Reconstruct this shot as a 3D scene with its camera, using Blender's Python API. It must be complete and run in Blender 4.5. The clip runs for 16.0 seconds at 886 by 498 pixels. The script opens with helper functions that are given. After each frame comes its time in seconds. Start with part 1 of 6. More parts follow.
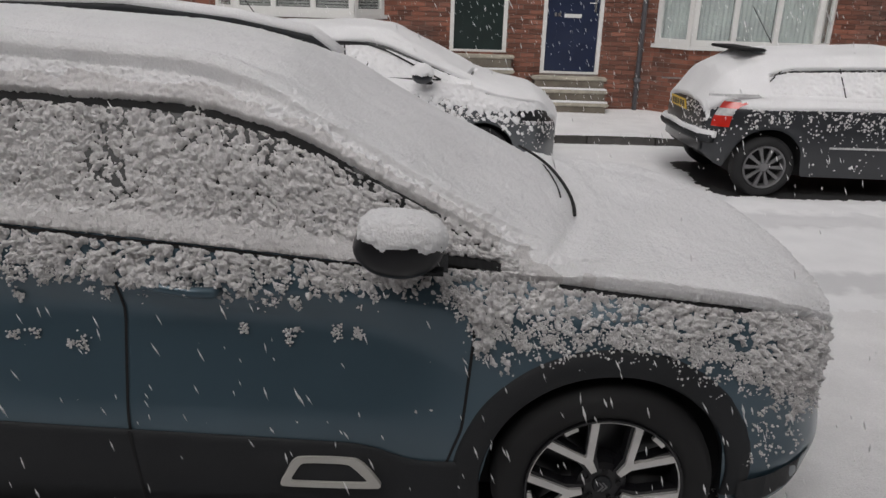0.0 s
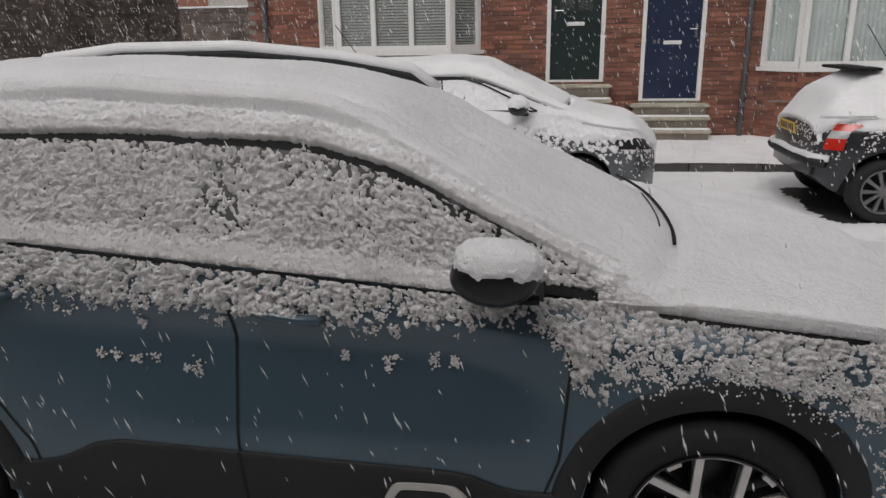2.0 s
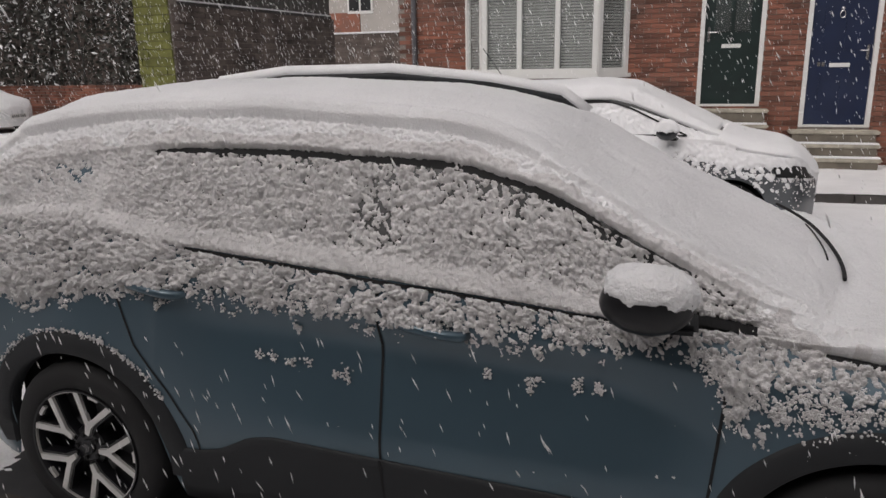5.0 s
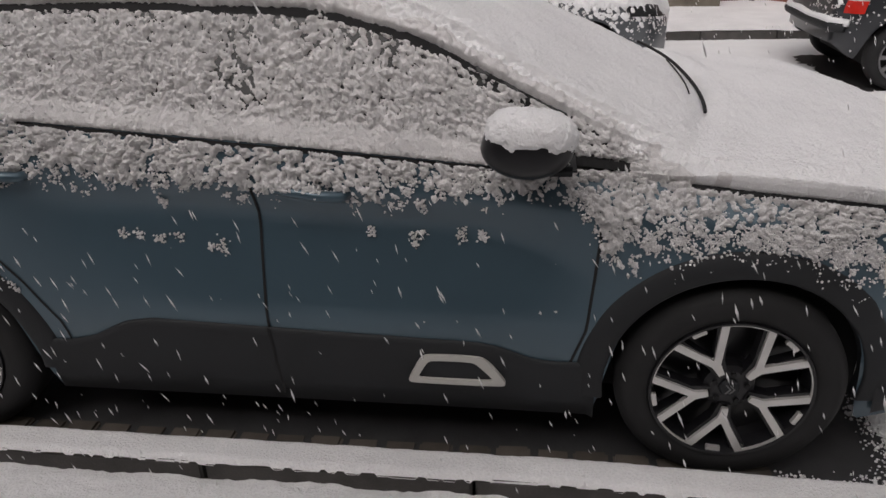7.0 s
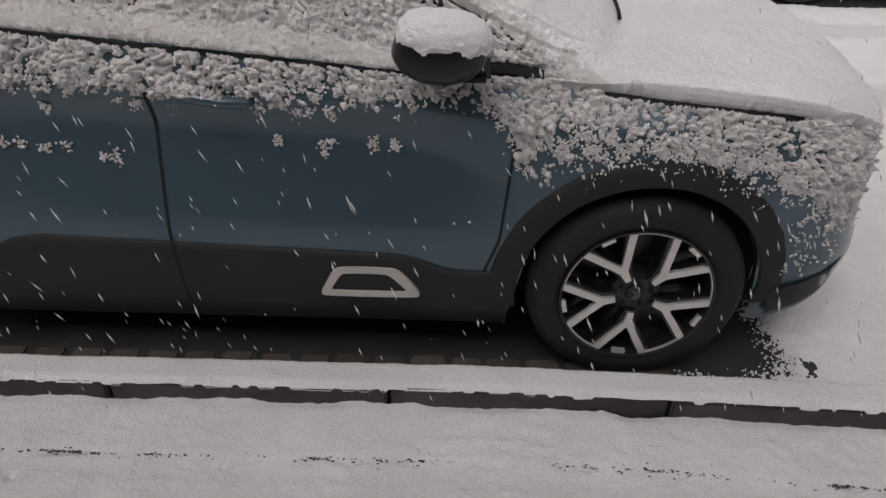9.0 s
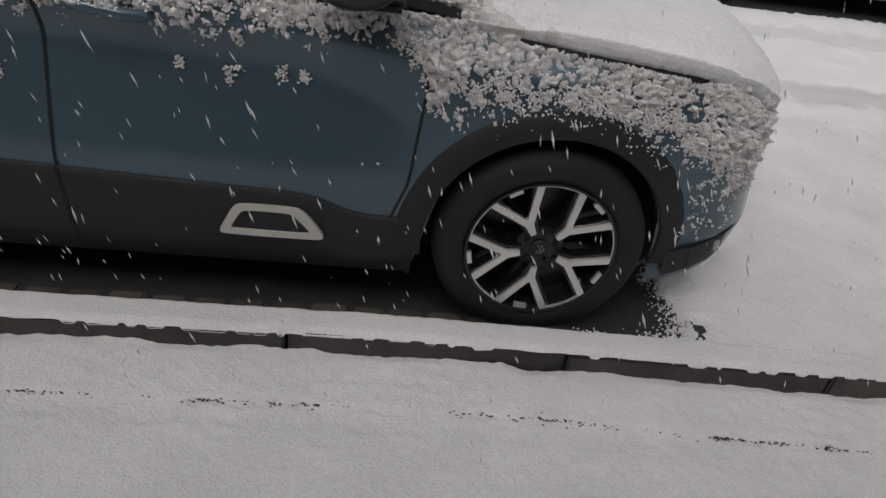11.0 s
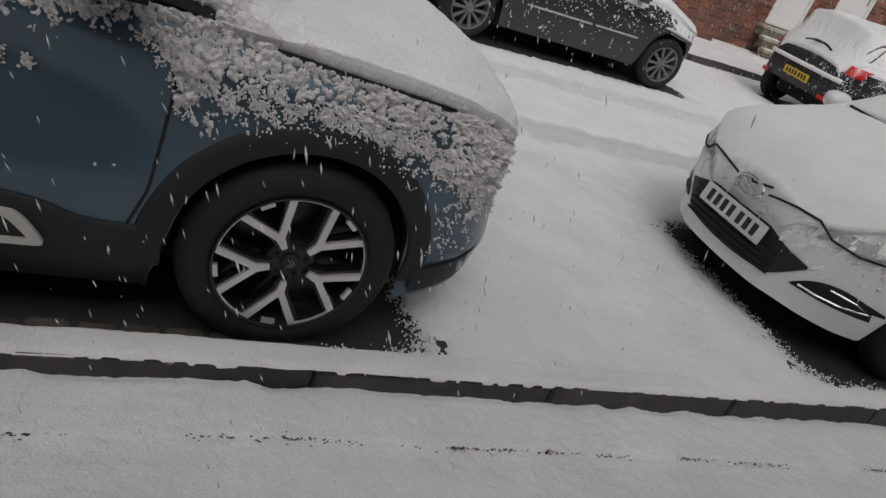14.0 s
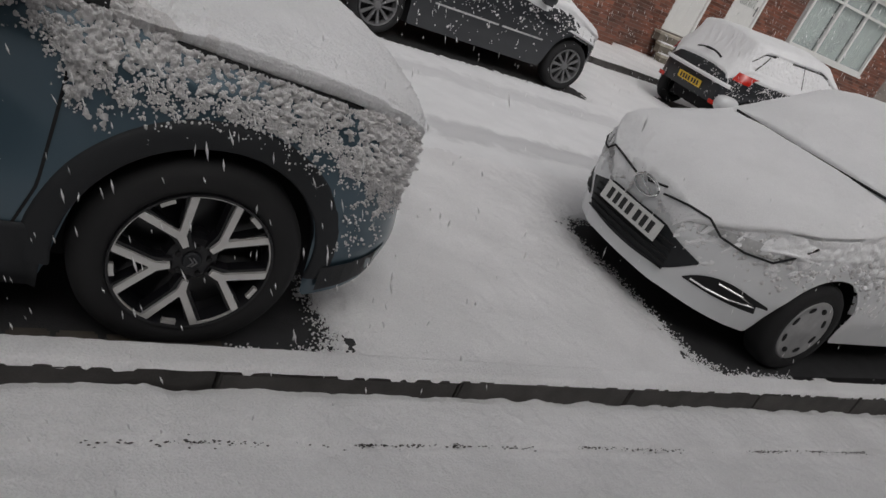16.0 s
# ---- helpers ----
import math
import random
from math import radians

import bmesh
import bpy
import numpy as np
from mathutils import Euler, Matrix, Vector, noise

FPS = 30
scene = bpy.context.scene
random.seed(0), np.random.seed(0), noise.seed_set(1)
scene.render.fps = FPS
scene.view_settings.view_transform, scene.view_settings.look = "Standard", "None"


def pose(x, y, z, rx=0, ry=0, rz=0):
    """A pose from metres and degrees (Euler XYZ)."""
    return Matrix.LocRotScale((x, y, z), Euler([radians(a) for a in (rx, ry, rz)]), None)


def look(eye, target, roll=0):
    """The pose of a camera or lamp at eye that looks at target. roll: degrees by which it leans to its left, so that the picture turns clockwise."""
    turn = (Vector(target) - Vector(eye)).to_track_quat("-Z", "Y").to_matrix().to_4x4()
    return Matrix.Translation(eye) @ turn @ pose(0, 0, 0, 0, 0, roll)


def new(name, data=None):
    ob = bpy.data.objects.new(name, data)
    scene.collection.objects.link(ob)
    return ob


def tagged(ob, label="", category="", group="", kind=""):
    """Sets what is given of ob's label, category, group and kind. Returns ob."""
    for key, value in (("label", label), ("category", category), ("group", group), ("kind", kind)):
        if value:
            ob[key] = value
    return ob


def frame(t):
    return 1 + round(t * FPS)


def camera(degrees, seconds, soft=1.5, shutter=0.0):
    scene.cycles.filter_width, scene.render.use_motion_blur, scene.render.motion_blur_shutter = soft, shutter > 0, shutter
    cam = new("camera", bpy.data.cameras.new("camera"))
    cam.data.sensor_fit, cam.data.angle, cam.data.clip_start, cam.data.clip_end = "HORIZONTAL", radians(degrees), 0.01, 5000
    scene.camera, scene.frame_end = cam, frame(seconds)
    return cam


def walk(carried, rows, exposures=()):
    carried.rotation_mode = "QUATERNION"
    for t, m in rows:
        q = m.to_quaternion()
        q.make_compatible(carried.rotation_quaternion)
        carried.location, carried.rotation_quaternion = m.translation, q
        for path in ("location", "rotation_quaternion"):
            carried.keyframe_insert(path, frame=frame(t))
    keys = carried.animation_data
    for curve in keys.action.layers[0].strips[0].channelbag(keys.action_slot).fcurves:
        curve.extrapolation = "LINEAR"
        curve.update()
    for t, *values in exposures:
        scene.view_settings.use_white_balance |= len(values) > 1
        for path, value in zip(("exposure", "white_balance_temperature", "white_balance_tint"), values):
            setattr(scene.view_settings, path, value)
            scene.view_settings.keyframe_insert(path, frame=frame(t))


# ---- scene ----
cam = camera(62.5, 16.0)
PATH = [
    (0, (-0.536, -1.935, 1.799), (-0.529, -0.043, 1.152), 1.8),
    (0.5, (-0.532, -1.942, 1.8), (-0.553, -0.04, 1.184), 1.6),
    (1, (-0.532, -1.95, 1.8), (-0.651, -0.045, 1.202), 0.2),
    (1.5, (-0.53, -1.959, 1.801), (-0.711, -0.052, 1.226), -0.6),
    (2, (-0.53, -1.963, 1.802), (-0.791, -0.063, 1.235), -0.9),
    (2.5, (-0.527, -1.967, 1.803), (-0.865, -0.07, 1.267), -1.2),
    (3, (-0.526, -1.972, 1.803), (-0.928, -0.08, 1.291), -0.3),
    (3.5, (-0.529, -1.981, 1.808), (-1.033, -0.107, 1.326), -0.2),
    (4, (-0.539, -1.982, 1.809), (-1.118, -0.127, 1.337), -0.6),
    (4.2, (-0.54, -1.978, 1.806), (-1.16, -0.135, 1.338), -0.9),
    (6.3, (-0.627, -1.98, 1.792), (-1.184, -0.209, 1.049), -2.8),
    (6.5, (-0.625, -1.967, 1.785), (-1.062, -0.191, 0.976), -1.8),
    (7, (-0.622, -1.939, 1.775), (-0.868, -0.158, 0.9), -1.9),
    (7.5, (-0.619, -1.921, 1.766), (-0.701, -0.152, 0.838), 0.1),
    (8, (-0.617, -1.898, 1.757), (-0.598, -0.174, 0.744), 1.4),
    (8.5, (-0.616, -1.884, 1.75), (-0.627, -0.176, 0.709), 0.9),
    (8.7, (-0.617, -1.891, 1.754), (-0.635, -0.195, 0.694), 1.0),
    (10.8, (-0.594, -1.94, 1.624), (-0.392, -0.288, 0.515), 8.1),
    (11, (-0.592, -1.94, 1.626), (-0.359, -0.287, 0.525), 8.8),
    (11.5, (-0.591, -1.936, 1.622), (-0.23, -0.297, 0.534), 12.5),
    (12, (-0.59, -1.935, 1.623), (-0.126, -0.309, 0.555), 14.9),
    (12.5, (-0.592, -1.931, 1.618), (-0.009, -0.321, 0.585), 17.4),
    (13, (-0.588, -1.93, 1.619), (0.1, -0.333, 0.631), 18.6),
    (13.5, (-0.586, -1.93, 1.628), (0.192, -0.354, 0.672), 20.3),
    (14, (-0.583, -1.927, 1.625), (0.283, -0.375, 0.709), 21.6),
    (14.5, (-0.585, -1.926, 1.628), (0.33, -0.398, 0.719), 22.3),
    (15, (-0.582, -1.925, 1.631), (0.386, -0.415, 0.746), 23.1),
    (15.5, (-0.585, -1.932, 1.631), (0.423, -0.44, 0.76), 23.6),
    (16, (-0.583, -1.939, 1.634), (0.498, -0.478, 0.798), 24.6),
]
walk(cam, [(t, look(eye, target, roll)) for t, eye, target, roll in PATH], exposures=[(0.0, 0.04, 6540, 12), (3.5, 0.04, 6600, 13), (6.5, 0.2, 6700, 15), (8.5, 0.19, 6700, 15), (11.5, 0.13, 6560, 12), (13.0, 0.02, 6540, 12), (15.0, -0.14, 6500, 11), (16.0, -0.18, 6500, 11)])

# ---- light: an overcast winter sky ----
world = bpy.data.worlds.new("overcast_sky")
scene.world = world
world.use_nodes = True
wn = world.node_tree.nodes
wl = world.node_tree.links
sky = wn.new("ShaderNodeTexSky")
sky.sky_type = "NISHITA"
sky.sun_disc = False
sky.sun_elevation, sky.sun_rotation = radians(48), radians(200)
sky.dust_density, sky.ozone_density, sky.air_density = 8.0, 1.0, 1.0
grey = wn.new("ShaderNodeHueSaturation")
grey.inputs["Saturation"].default_value = 0.15
wl.new(sky.outputs[0], grey.inputs["Color"])
wl.new(grey.outputs[0], wn["Background"].inputs["Color"])
wn["Background"].inputs["Strength"].default_value = 0.072
sun = new("sun", bpy.data.lights.new("sun", "SUN"))
sun.data.energy, sun.data.angle = 0.3, radians(70)
sun.data.color = (1.0, 0.98, 0.95)
sun.matrix_world = look((0, 0, 30), (-3, 4, 12))


# ---- materials ----
def mat(name, col, rough=0.6, metal=0.0, var=0.15, scale=8.0, fine=0.0, bump=0.0, bscale=60.0, coat=0.0, col2=None, rand=0.0, island=0.0, depth=0.004):
    """A principled surface: colour varied at two scales, fine relief, and wear in the gloss."""
    m = bpy.data.materials.new(name)
    m.use_nodes = True
    n, l = m.node_tree.nodes, m.node_tree.links
    b = n["Principled BSDF"]
    b.inputs["Roughness"].default_value = rough
    b.inputs["Metallic"].default_value = metal
    b.inputs["Coat Weight"].default_value = coat
    b.inputs["Coat Roughness"].default_value = 0.08
    tc = n.new("ShaderNodeTexCoord")
    big = n.new("ShaderNodeTexNoise")
    big.inputs["Scale"].default_value, big.inputs["Detail"].default_value = scale, 5
    small = n.new("ShaderNodeTexNoise")
    small.inputs["Scale"].default_value, small.inputs["Detail"].default_value = bscale, 5
    l.new(tc.outputs["Object"], big.inputs["Vector"])
    l.new(tc.outputs["Object"], small.inputs["Vector"])
    mix = n.new("ShaderNodeMix")
    mix.data_type = "RGBA"
    c2 = col2 or tuple(c * (1 - var) for c in col)
    mix.inputs["A"].default_value, mix.inputs["B"].default_value = (*col, 1), (*c2, 1)
    ramp = n.new("ShaderNodeMapRange")
    ramp.inputs["From Min"].default_value, ramp.inputs["From Max"].default_value = 0.35, 0.68
    l.new(big.outputs["Fac"], ramp.inputs["Value"])
    l.new(ramp.outputs[0], mix.inputs["Factor"])
    out = mix.outputs["Result"]
    hs = n.new("ShaderNodeHueSaturation")
    l.new(out, hs.inputs["Color"])
    val = n.new("ShaderNodeMath")
    val.operation = "MULTIPLY_ADD"
    l.new(small.outputs["Fac"], val.inputs[0])
    val.inputs[1].default_value, val.inputs[2].default_value = fine, 1 - fine / 2
    last = val
    if rand or island:
        src = n.new("ShaderNodeObjectInfo").outputs["Random"] if rand else n.new("ShaderNodeNewGeometry").outputs["Random Per Island"]
        add = n.new("ShaderNodeMath")
        add.operation = "MULTIPLY_ADD"
        l.new(src, add.inputs[0])
        add.inputs[1].default_value = rand or island
        val.inputs[2].default_value -= (rand or island) * 0.5
        l.new(val.outputs[0], add.inputs[2])
        last = add
    l.new(last.outputs[0], hs.inputs["Value"])
    l.new(hs.outputs[0], b.inputs["Base Color"])
    if bump:
        bp = n.new("ShaderNodeBump")
        bp.inputs["Strength"].default_value, bp.inputs["Distance"].default_value = bump, depth
        l.new(small.outputs["Fac"], bp.inputs["Height"])
        l.new(bp.outputs[0], b.inputs["Normal"])
    return m


SNOW = mat("fresh_snow", (0.9, 0.9, 0.91), 0.8, var=0.06, scale=3, fine=0.2, bump=0.85, bscale=150, depth=0.008)
# clotted snow, darker and warmer: shade of sides and crevices painted in
CLOTTED_SHADED = mat("clotted_snow_side_shade", (0.78, 0.765, 0.765), 0.85, var=0.12, scale=6, fine=0.4, bump=0.9, bscale=230, depth=0.006)
TRODDEN = mat("street_snow", (0.9, 0.895, 0.9), 0.8, var=0.1, scale=2.5, fine=0.3, bump=0.9, bscale=120, depth=0.008)
SLUSHY = mat("snow_with_wheel_tracks", (0.9, 0.9, 0.91), 0.8, var=0.06, scale=3, fine=0.16, bump=0.7, bscale=170, depth=0.006)


def grey_tracks(m, lanes):
    """Slush pressed into grey bands along the road, broken up by noise."""
    n, l = m.node_tree.nodes, m.node_tree.links
    b = n["Principled BSDF"]
    old = b.inputs["Base Color"].links[0].from_socket
    xyz = n.new("ShaderNodeSeparateXYZ")
    tc = n.new("ShaderNodeTexCoord")
    l.new(tc.outputs["Object"], xyz.inputs[0])
    wave = n.new("ShaderNodeTexNoise")
    wave.inputs["Scale"].default_value, wave.inputs["Detail"].default_value = 5.0, 8
    l.new(tc.outputs["Object"], wave.inputs["Vector"])
    out = old
    for y, half, share in lanes:
        def calc(op, a, c):
            q = n.new("ShaderNodeMath")
            q.operation = op
            for s, v in zip(q.inputs, (a, c)):
                if isinstance(v, float):
                    s.default_value = v
                else:
                    l.new(v, s)
            return q.outputs[0]
        d = calc("ABSOLUTE", calc("SUBTRACT", xyz.outputs["Y"], y), 0.0)
        d = calc("ADD", d, calc("MULTIPLY", calc("SUBTRACT", wave.outputs["Fac"], 0.5), half * 2.2))
        r = n.new("ShaderNodeMapRange")
        r.inputs["From Min"].default_value, r.inputs["From Max"].default_value = half * 1.25, half * 0.7
        r.inputs["To Max"].default_value = share
        l.new(d, r.inputs["Value"])
        mix = n.new("ShaderNodeMix")
        mix.data_type = "RGBA"
        mix.inputs["B"].default_value = (0.42, 0.42, 0.43, 1)
        l.new(out, mix.inputs["A"])
        l.new(r.outputs[0], mix.inputs["Factor"])
        out = mix.outputs["Result"]
    l.new(out, b.inputs["Base Color"])


grey_tracks(SLUSHY, ((2.8, 0.19, 0.42), (4.35, 0.22, 0.26)))
PAINT = mat("blue_grey_car_paint", (0.066, 0.112, 0.144), 0.28, 0.3, var=0.12, scale=2, fine=0.1, bscale=900, coat=0.5)
BLACKPAINT = mat("black_car_paint", (0.028, 0.031, 0.036), 0.3, 0.2, var=0.2, scale=3, fine=0.1, bscale=700, coat=0.5)
GREYPAINT = mat("silver_grey_car_paint", (0.11, 0.12, 0.13), 0.35, 0.4, var=0.15, scale=3, fine=0.1, bscale=700, coat=0.4)
WHITEPAINT = mat("white_car_paint", (0.74, 0.75, 0.76), 0.35, 0.0, var=0.08, scale=4, fine=0.05, bscale=400, coat=0.5)
CLAD = mat("black_textured_plastic", (0.014, 0.016, 0.019), 0.65, var=0.25, scale=5, fine=0.2, bump=0.25, bscale=900)
RUBBER = mat("tyre_rubber", (0.011, 0.011, 0.012), 0.75, var=0.3, scale=9, fine=0.2, bump=0.3, bscale=300)
GLOSSBLACK = mat("gloss_black_alloy", (0.012, 0.012, 0.014), 0.3, var=0.2, scale=12, fine=0.1)
ALLOY = mat("machined_alloy", (0.72, 0.71, 0.69), 0.38, 0.55, var=0.12, scale=14, fine=0.1, bscale=200)
DULLALLOY = mat("grey_painted_alloy", (0.2, 0.2, 0.205), 0.5, 0.4, var=0.25, scale=10, fine=0.2)
COVERGREY = mat("silver_wheel_cover", (0.42, 0.42, 0.42), 0.45, 0.3, var=0.25, scale=10, fine=0.2)
GLASS = mat("dark_car_glass", (0.01, 0.011, 0.012), 0.35, var=0.2, scale=4)
GREYTRIM = mat("light_grey_plastic_trim", (0.5, 0.49, 0.46), 0.5, var=0.1, scale=10, fine=0.05)
BLACK = mat("black_gap", (0.008, 0.008, 0.009), 0.8, var=0.1)
FLAKE = bpy.data.materials.new("snowflake")
FLAKE.use_nodes = True
fn, fl = FLAKE.node_tree.nodes, FLAKE.node_tree.links
thru = fn.new("ShaderNodeBsdfTranslucent")
thru.inputs["Color"].default_value = (1, 1, 1, 1)
front = fn.new("ShaderNodeBsdfDiffuse")
front.inputs["Color"].default_value = (0.95, 0.95, 0.95, 1)
half = fn.new("ShaderNodeMixShader")
half.inputs[0].default_value = 0.5
fl.new(thru.outputs[0], half.inputs[1])
fl.new(front.outputs[0], half.inputs[2])
fl.new(half.outputs[0], fn["Material Output"].inputs["Surface"])
REDLAMP = mat("red_lamp_lens", (0.55, 0.025, 0.015), 0.15, var=0.15, scale=20, coat=0.5)
CLEARLAMP = mat("clear_lamp_lens", (0.55, 0.55, 0.55), 0.12, var=0.3, scale=25, coat=0.6)
YELLOWPLATE = mat("yellow_plate", (0.72, 0.47, 0.03), 0.4, var=0.06, scale=20)
WHITEPLATE = mat("white_plate", (0.7, 0.7, 0.68), 0.4, var=0.06, scale=20)
PLATEBAR = mat("plate_black", (0.02, 0.02, 0.02), 0.5, var=0.1)
CHROME = mat("chrome", (0.6, 0.6, 0.6), 0.18, 0.9, var=0.1, scale=20)
BRICK = mat("red_brick", (0.23, 0.088, 0.056), 0.85, scale=1.6, fine=0.5, bump=0.5, bscale=90, rand=0.9, col2=(0.14, 0.075, 0.058))
BRICKS = mat("red_brick_far", (0.23, 0.088, 0.056), 0.85, scale=1.6, fine=0.5, bump=0.5, bscale=90, island=0.9, col2=(0.14, 0.075, 0.058))
MORTAR = mat("grey_mortar", (0.27, 0.235, 0.21), 0.9, var=0.3, scale=5, fine=0.3, bump=0.4, bscale=120)
UPVC = mat("white_window_frame", (0.76, 0.76, 0.74), 0.45, var=0.05, scale=4, fine=0.03)
NAVY = mat("navy_door", (0.012, 0.022, 0.06), 0.35, var=0.2, scale=3, fine=0.1, coat=0.3)
DARKGREEN = mat("dark_green_door", (0.012, 0.026, 0.024), 0.35, var=0.3, scale=3, fine=0.1, coat=0.3)
# step risers, a darker brown than the treads
RISER = mat("dark_riser", (0.2, 0.175, 0.14), 0.85, var=0.35, scale=5, fine=0.3, bump=0.4, bscale=80)
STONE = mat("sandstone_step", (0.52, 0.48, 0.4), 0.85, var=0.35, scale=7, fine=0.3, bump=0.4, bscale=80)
DARKSTONE = mat("dark_wet_stone", (0.075, 0.07, 0.066), 0.75, var=0.35, scale=9, fine=0.4, bump=0.5, bscale=110, rand=0.35)
ASPHALT = mat("wet_asphalt", (0.035, 0.035, 0.037), 0.7, var=0.35, scale=6, fine=0.4, bump=0.6, bscale=160)
SETT = mat("gutter_sett", (0.1, 0.085, 0.07), 0.8, var=0.35, scale=12, fine=0.3, bump=0.4, bscale=90, rand=0.6)
CURTAIN = mat("net_curtain", (0.45, 0.49, 0.48), 0.9, var=0.15, scale=4)
BLIND = mat("grey_slat_blind", (0.3, 0.3, 0.29), 0.7, var=0.15, scale=5)
# near-black, the unlit room's dimness put into the colour
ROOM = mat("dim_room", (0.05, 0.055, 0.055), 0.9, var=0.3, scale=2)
PANE = mat("window_pane", (0.9, 0.93, 0.92), 0.08, var=0.1, scale=2)
PANE.node_tree.nodes["Principled BSDF"].inputs["Transmission Weight"].default_value = 0.95
PANE.node_tree.nodes["Principled BSDF"].inputs["IOR"].default_value = 1.15
PIPE = mat("grey_cast_pipe", (0.13, 0.13, 0.14), 0.6, var=0.3, scale=6, fine=0.2)
OLDWALL = mat("dark_old_brick_wall", (0.16, 0.13, 0.115), 0.95, var=0.55, scale=1.3, fine=0.5, bump=0.5, bscale=30, island=0.5)
MOSS = mat("moss_green_stone", (0.17, 0.175, 0.05), 0.95, var=0.6, scale=2.2, fine=0.6, bump=0.5, bscale=40, rand=0.3)
LEAF = mat("dark_evergreen_leaf", (0.07, 0.07, 0.06), 0.8, var=0.5, scale=2, fine=0.4, island=0.6)
RENDERED = mat("pale_render", (0.46, 0.43, 0.4), 0.9, var=0.15, scale=1, fine=0.1)
SLATE = mat("roof_slate", (0.1, 0.1, 0.11), 0.8, var=0.3, scale=3, fine=0.3)


# ---- helpers for meshes ----
def part(name, bm, material, parent, label="", smooth=False):
    me = bpy.data.meshes.new(name)
    bm.to_mesh(me)
    bm.free()
    me.materials.append(material)
    if smooth:
        me.shade_smooth()
    ob = new(name, me)
    ob.parent = parent
    if label:
        ob["label"] = label
    return ob


def grid_part(name, verts, faces, material, parent=None, smooth=True, label=""):
    used = np.unique(faces)
    remap = np.zeros(len(verts), int)
    remap[used] = np.arange(len(used))
    me = bpy.data.meshes.new(name)
    me.from_pydata(verts[used].tolist(), [], remap[faces].tolist())
    me.materials.append(material)
    if smooth:
        me.shade_smooth()
    ob = new(name, me)
    ob.parent = parent
    if label:
        ob["label"] = label
    return ob


def thing(name, loc, rz=0.0, **tags):
    ob = new(name)
    ob.matrix_basis = pose(*loc, 0, 0, rz)
    ob.empty_display_size = 0.1
    return tagged(ob, **tags)


def box(bm, x0, x1, y0, y1, z0, z1, bevel=0.0):
    r = bmesh.ops.create_cube(bm, size=1.0, matrix=Matrix.LocRotScale(((x0 + x1) / 2, (y0 + y1) / 2, (z0 + z1) / 2), None, (x1 - x0, y1 - y0, z1 - z0)))
    if bevel:
        es = list({e for v in r["verts"] for e in v.link_edges})
        bmesh.ops.bevel(bm, geom=es, offset=bevel, segments=2, affect="EDGES")
    return bm


def boxed(x0, x1, y0, y1, z0, z1, bevel=0.0):
    return box(bmesh.new(), x0, x1, y0, y1, z0, z1, bevel)


def tube(bm, pts, r, seg=8):
    """A round bar along points."""
    rings = []
    for i, p in enumerate(pts):
        p = Vector(p)
        d = (Vector(pts[min(i + 1, len(pts) - 1)]) - Vector(pts[max(i - 1, 0)])).normalized()
        a = d.cross(Vector((0, 0, 1)) if abs(d.z) < 0.9 else Vector((0, 1, 0))).normalized()
        b = d.cross(a)
        rings.append([bm.verts.new(p + r * (math.cos(k * 2 * math.pi / seg) * a + math.sin(k * 2 * math.pi / seg) * b)) for k in range(seg)])
    for q, w in zip(rings, rings[1:]):
        for k in range(seg):
            bm.faces.new((q[k], q[(k + 1) % seg], w[(k + 1) % seg], w[k]))
    bm.faces.new(rings[0][::-1])
    bm.faces.new(rings[-1])
    return bm


def prism(bm, poly, y0, y1):
    """A flat outline in x and z, drawn out from y0 to y1."""
    a = [bm.verts.new((x, y0, z)) for x, z in poly]
    b = [bm.verts.new((x, y1, z)) for x, z in poly]
    n = len(poly)
    bm.faces.new(a)
    bm.faces.new(b[::-1])
    for k in range(n):
        bm.faces.new((a[k], b[k], b[(k + 1) % n], a[(k + 1) % n]))
    bmesh.ops.recalc_face_normals(bm, faces=bm.faces[:])
    return bm


def lathe(bm, prof, seg=48, y_axis=True):
    """Turns a profile of (radius, y) about the y axis."""
    rings = [[bm.verts.new((r * math.cos(k * 2 * math.pi / seg), y, r * math.sin(k * 2 * math.pi / seg))) for k in range(seg)] for r, y in prof]
    for q, w in zip(rings, rings[1:]):
        for k in range(seg):
            bm.faces.new((q[k], q[(k + 1) % seg], w[(k + 1) % seg], w[k]))
    bmesh.ops.recalc_face_normals(bm, faces=bm.faces[:])
    return bm


def hash01(ix, iy, iz, seed):
    h = (ix * 374761393 + iy * 668265263 + iz * 2147483647 + seed * 1274126177) & 0xFFFFFFFF
    h = ((h ^ (h >> 13)) * 1274126177) & 0xFFFFFFFF
    h = ((h ^ (h >> 16)) * 2246822519) & 0xFFFFFFFF
    return ((h ^ (h >> 15)) & 0xFFFFFF) / float(0xFFFFFF)


def vnoise(p, size, seed=0):
    """Smooth noise from -1 to 1 with lumps of about that size, for an array of points."""
    q = p / size + 1000.0
    i = np.floor(q).astype(np.int64)
    f = q - i
    f = f * f * (3 - 2 * f)
    r = 0
    for dx in (0, 1):
        for dy in (0, 1):
            for dz in (0, 1):
                w = (f[..., 0] if dx else 1 - f[..., 0]) * (f[..., 1] if dy else 1 - f[..., 1]) * (f[..., 2] if dz else 1 - f[..., 2])
                r = r + w * hash01(i[..., 0] + dx, i[..., 1] + dy, i[..., 2] + dz, seed)
    return r * 2 - 1


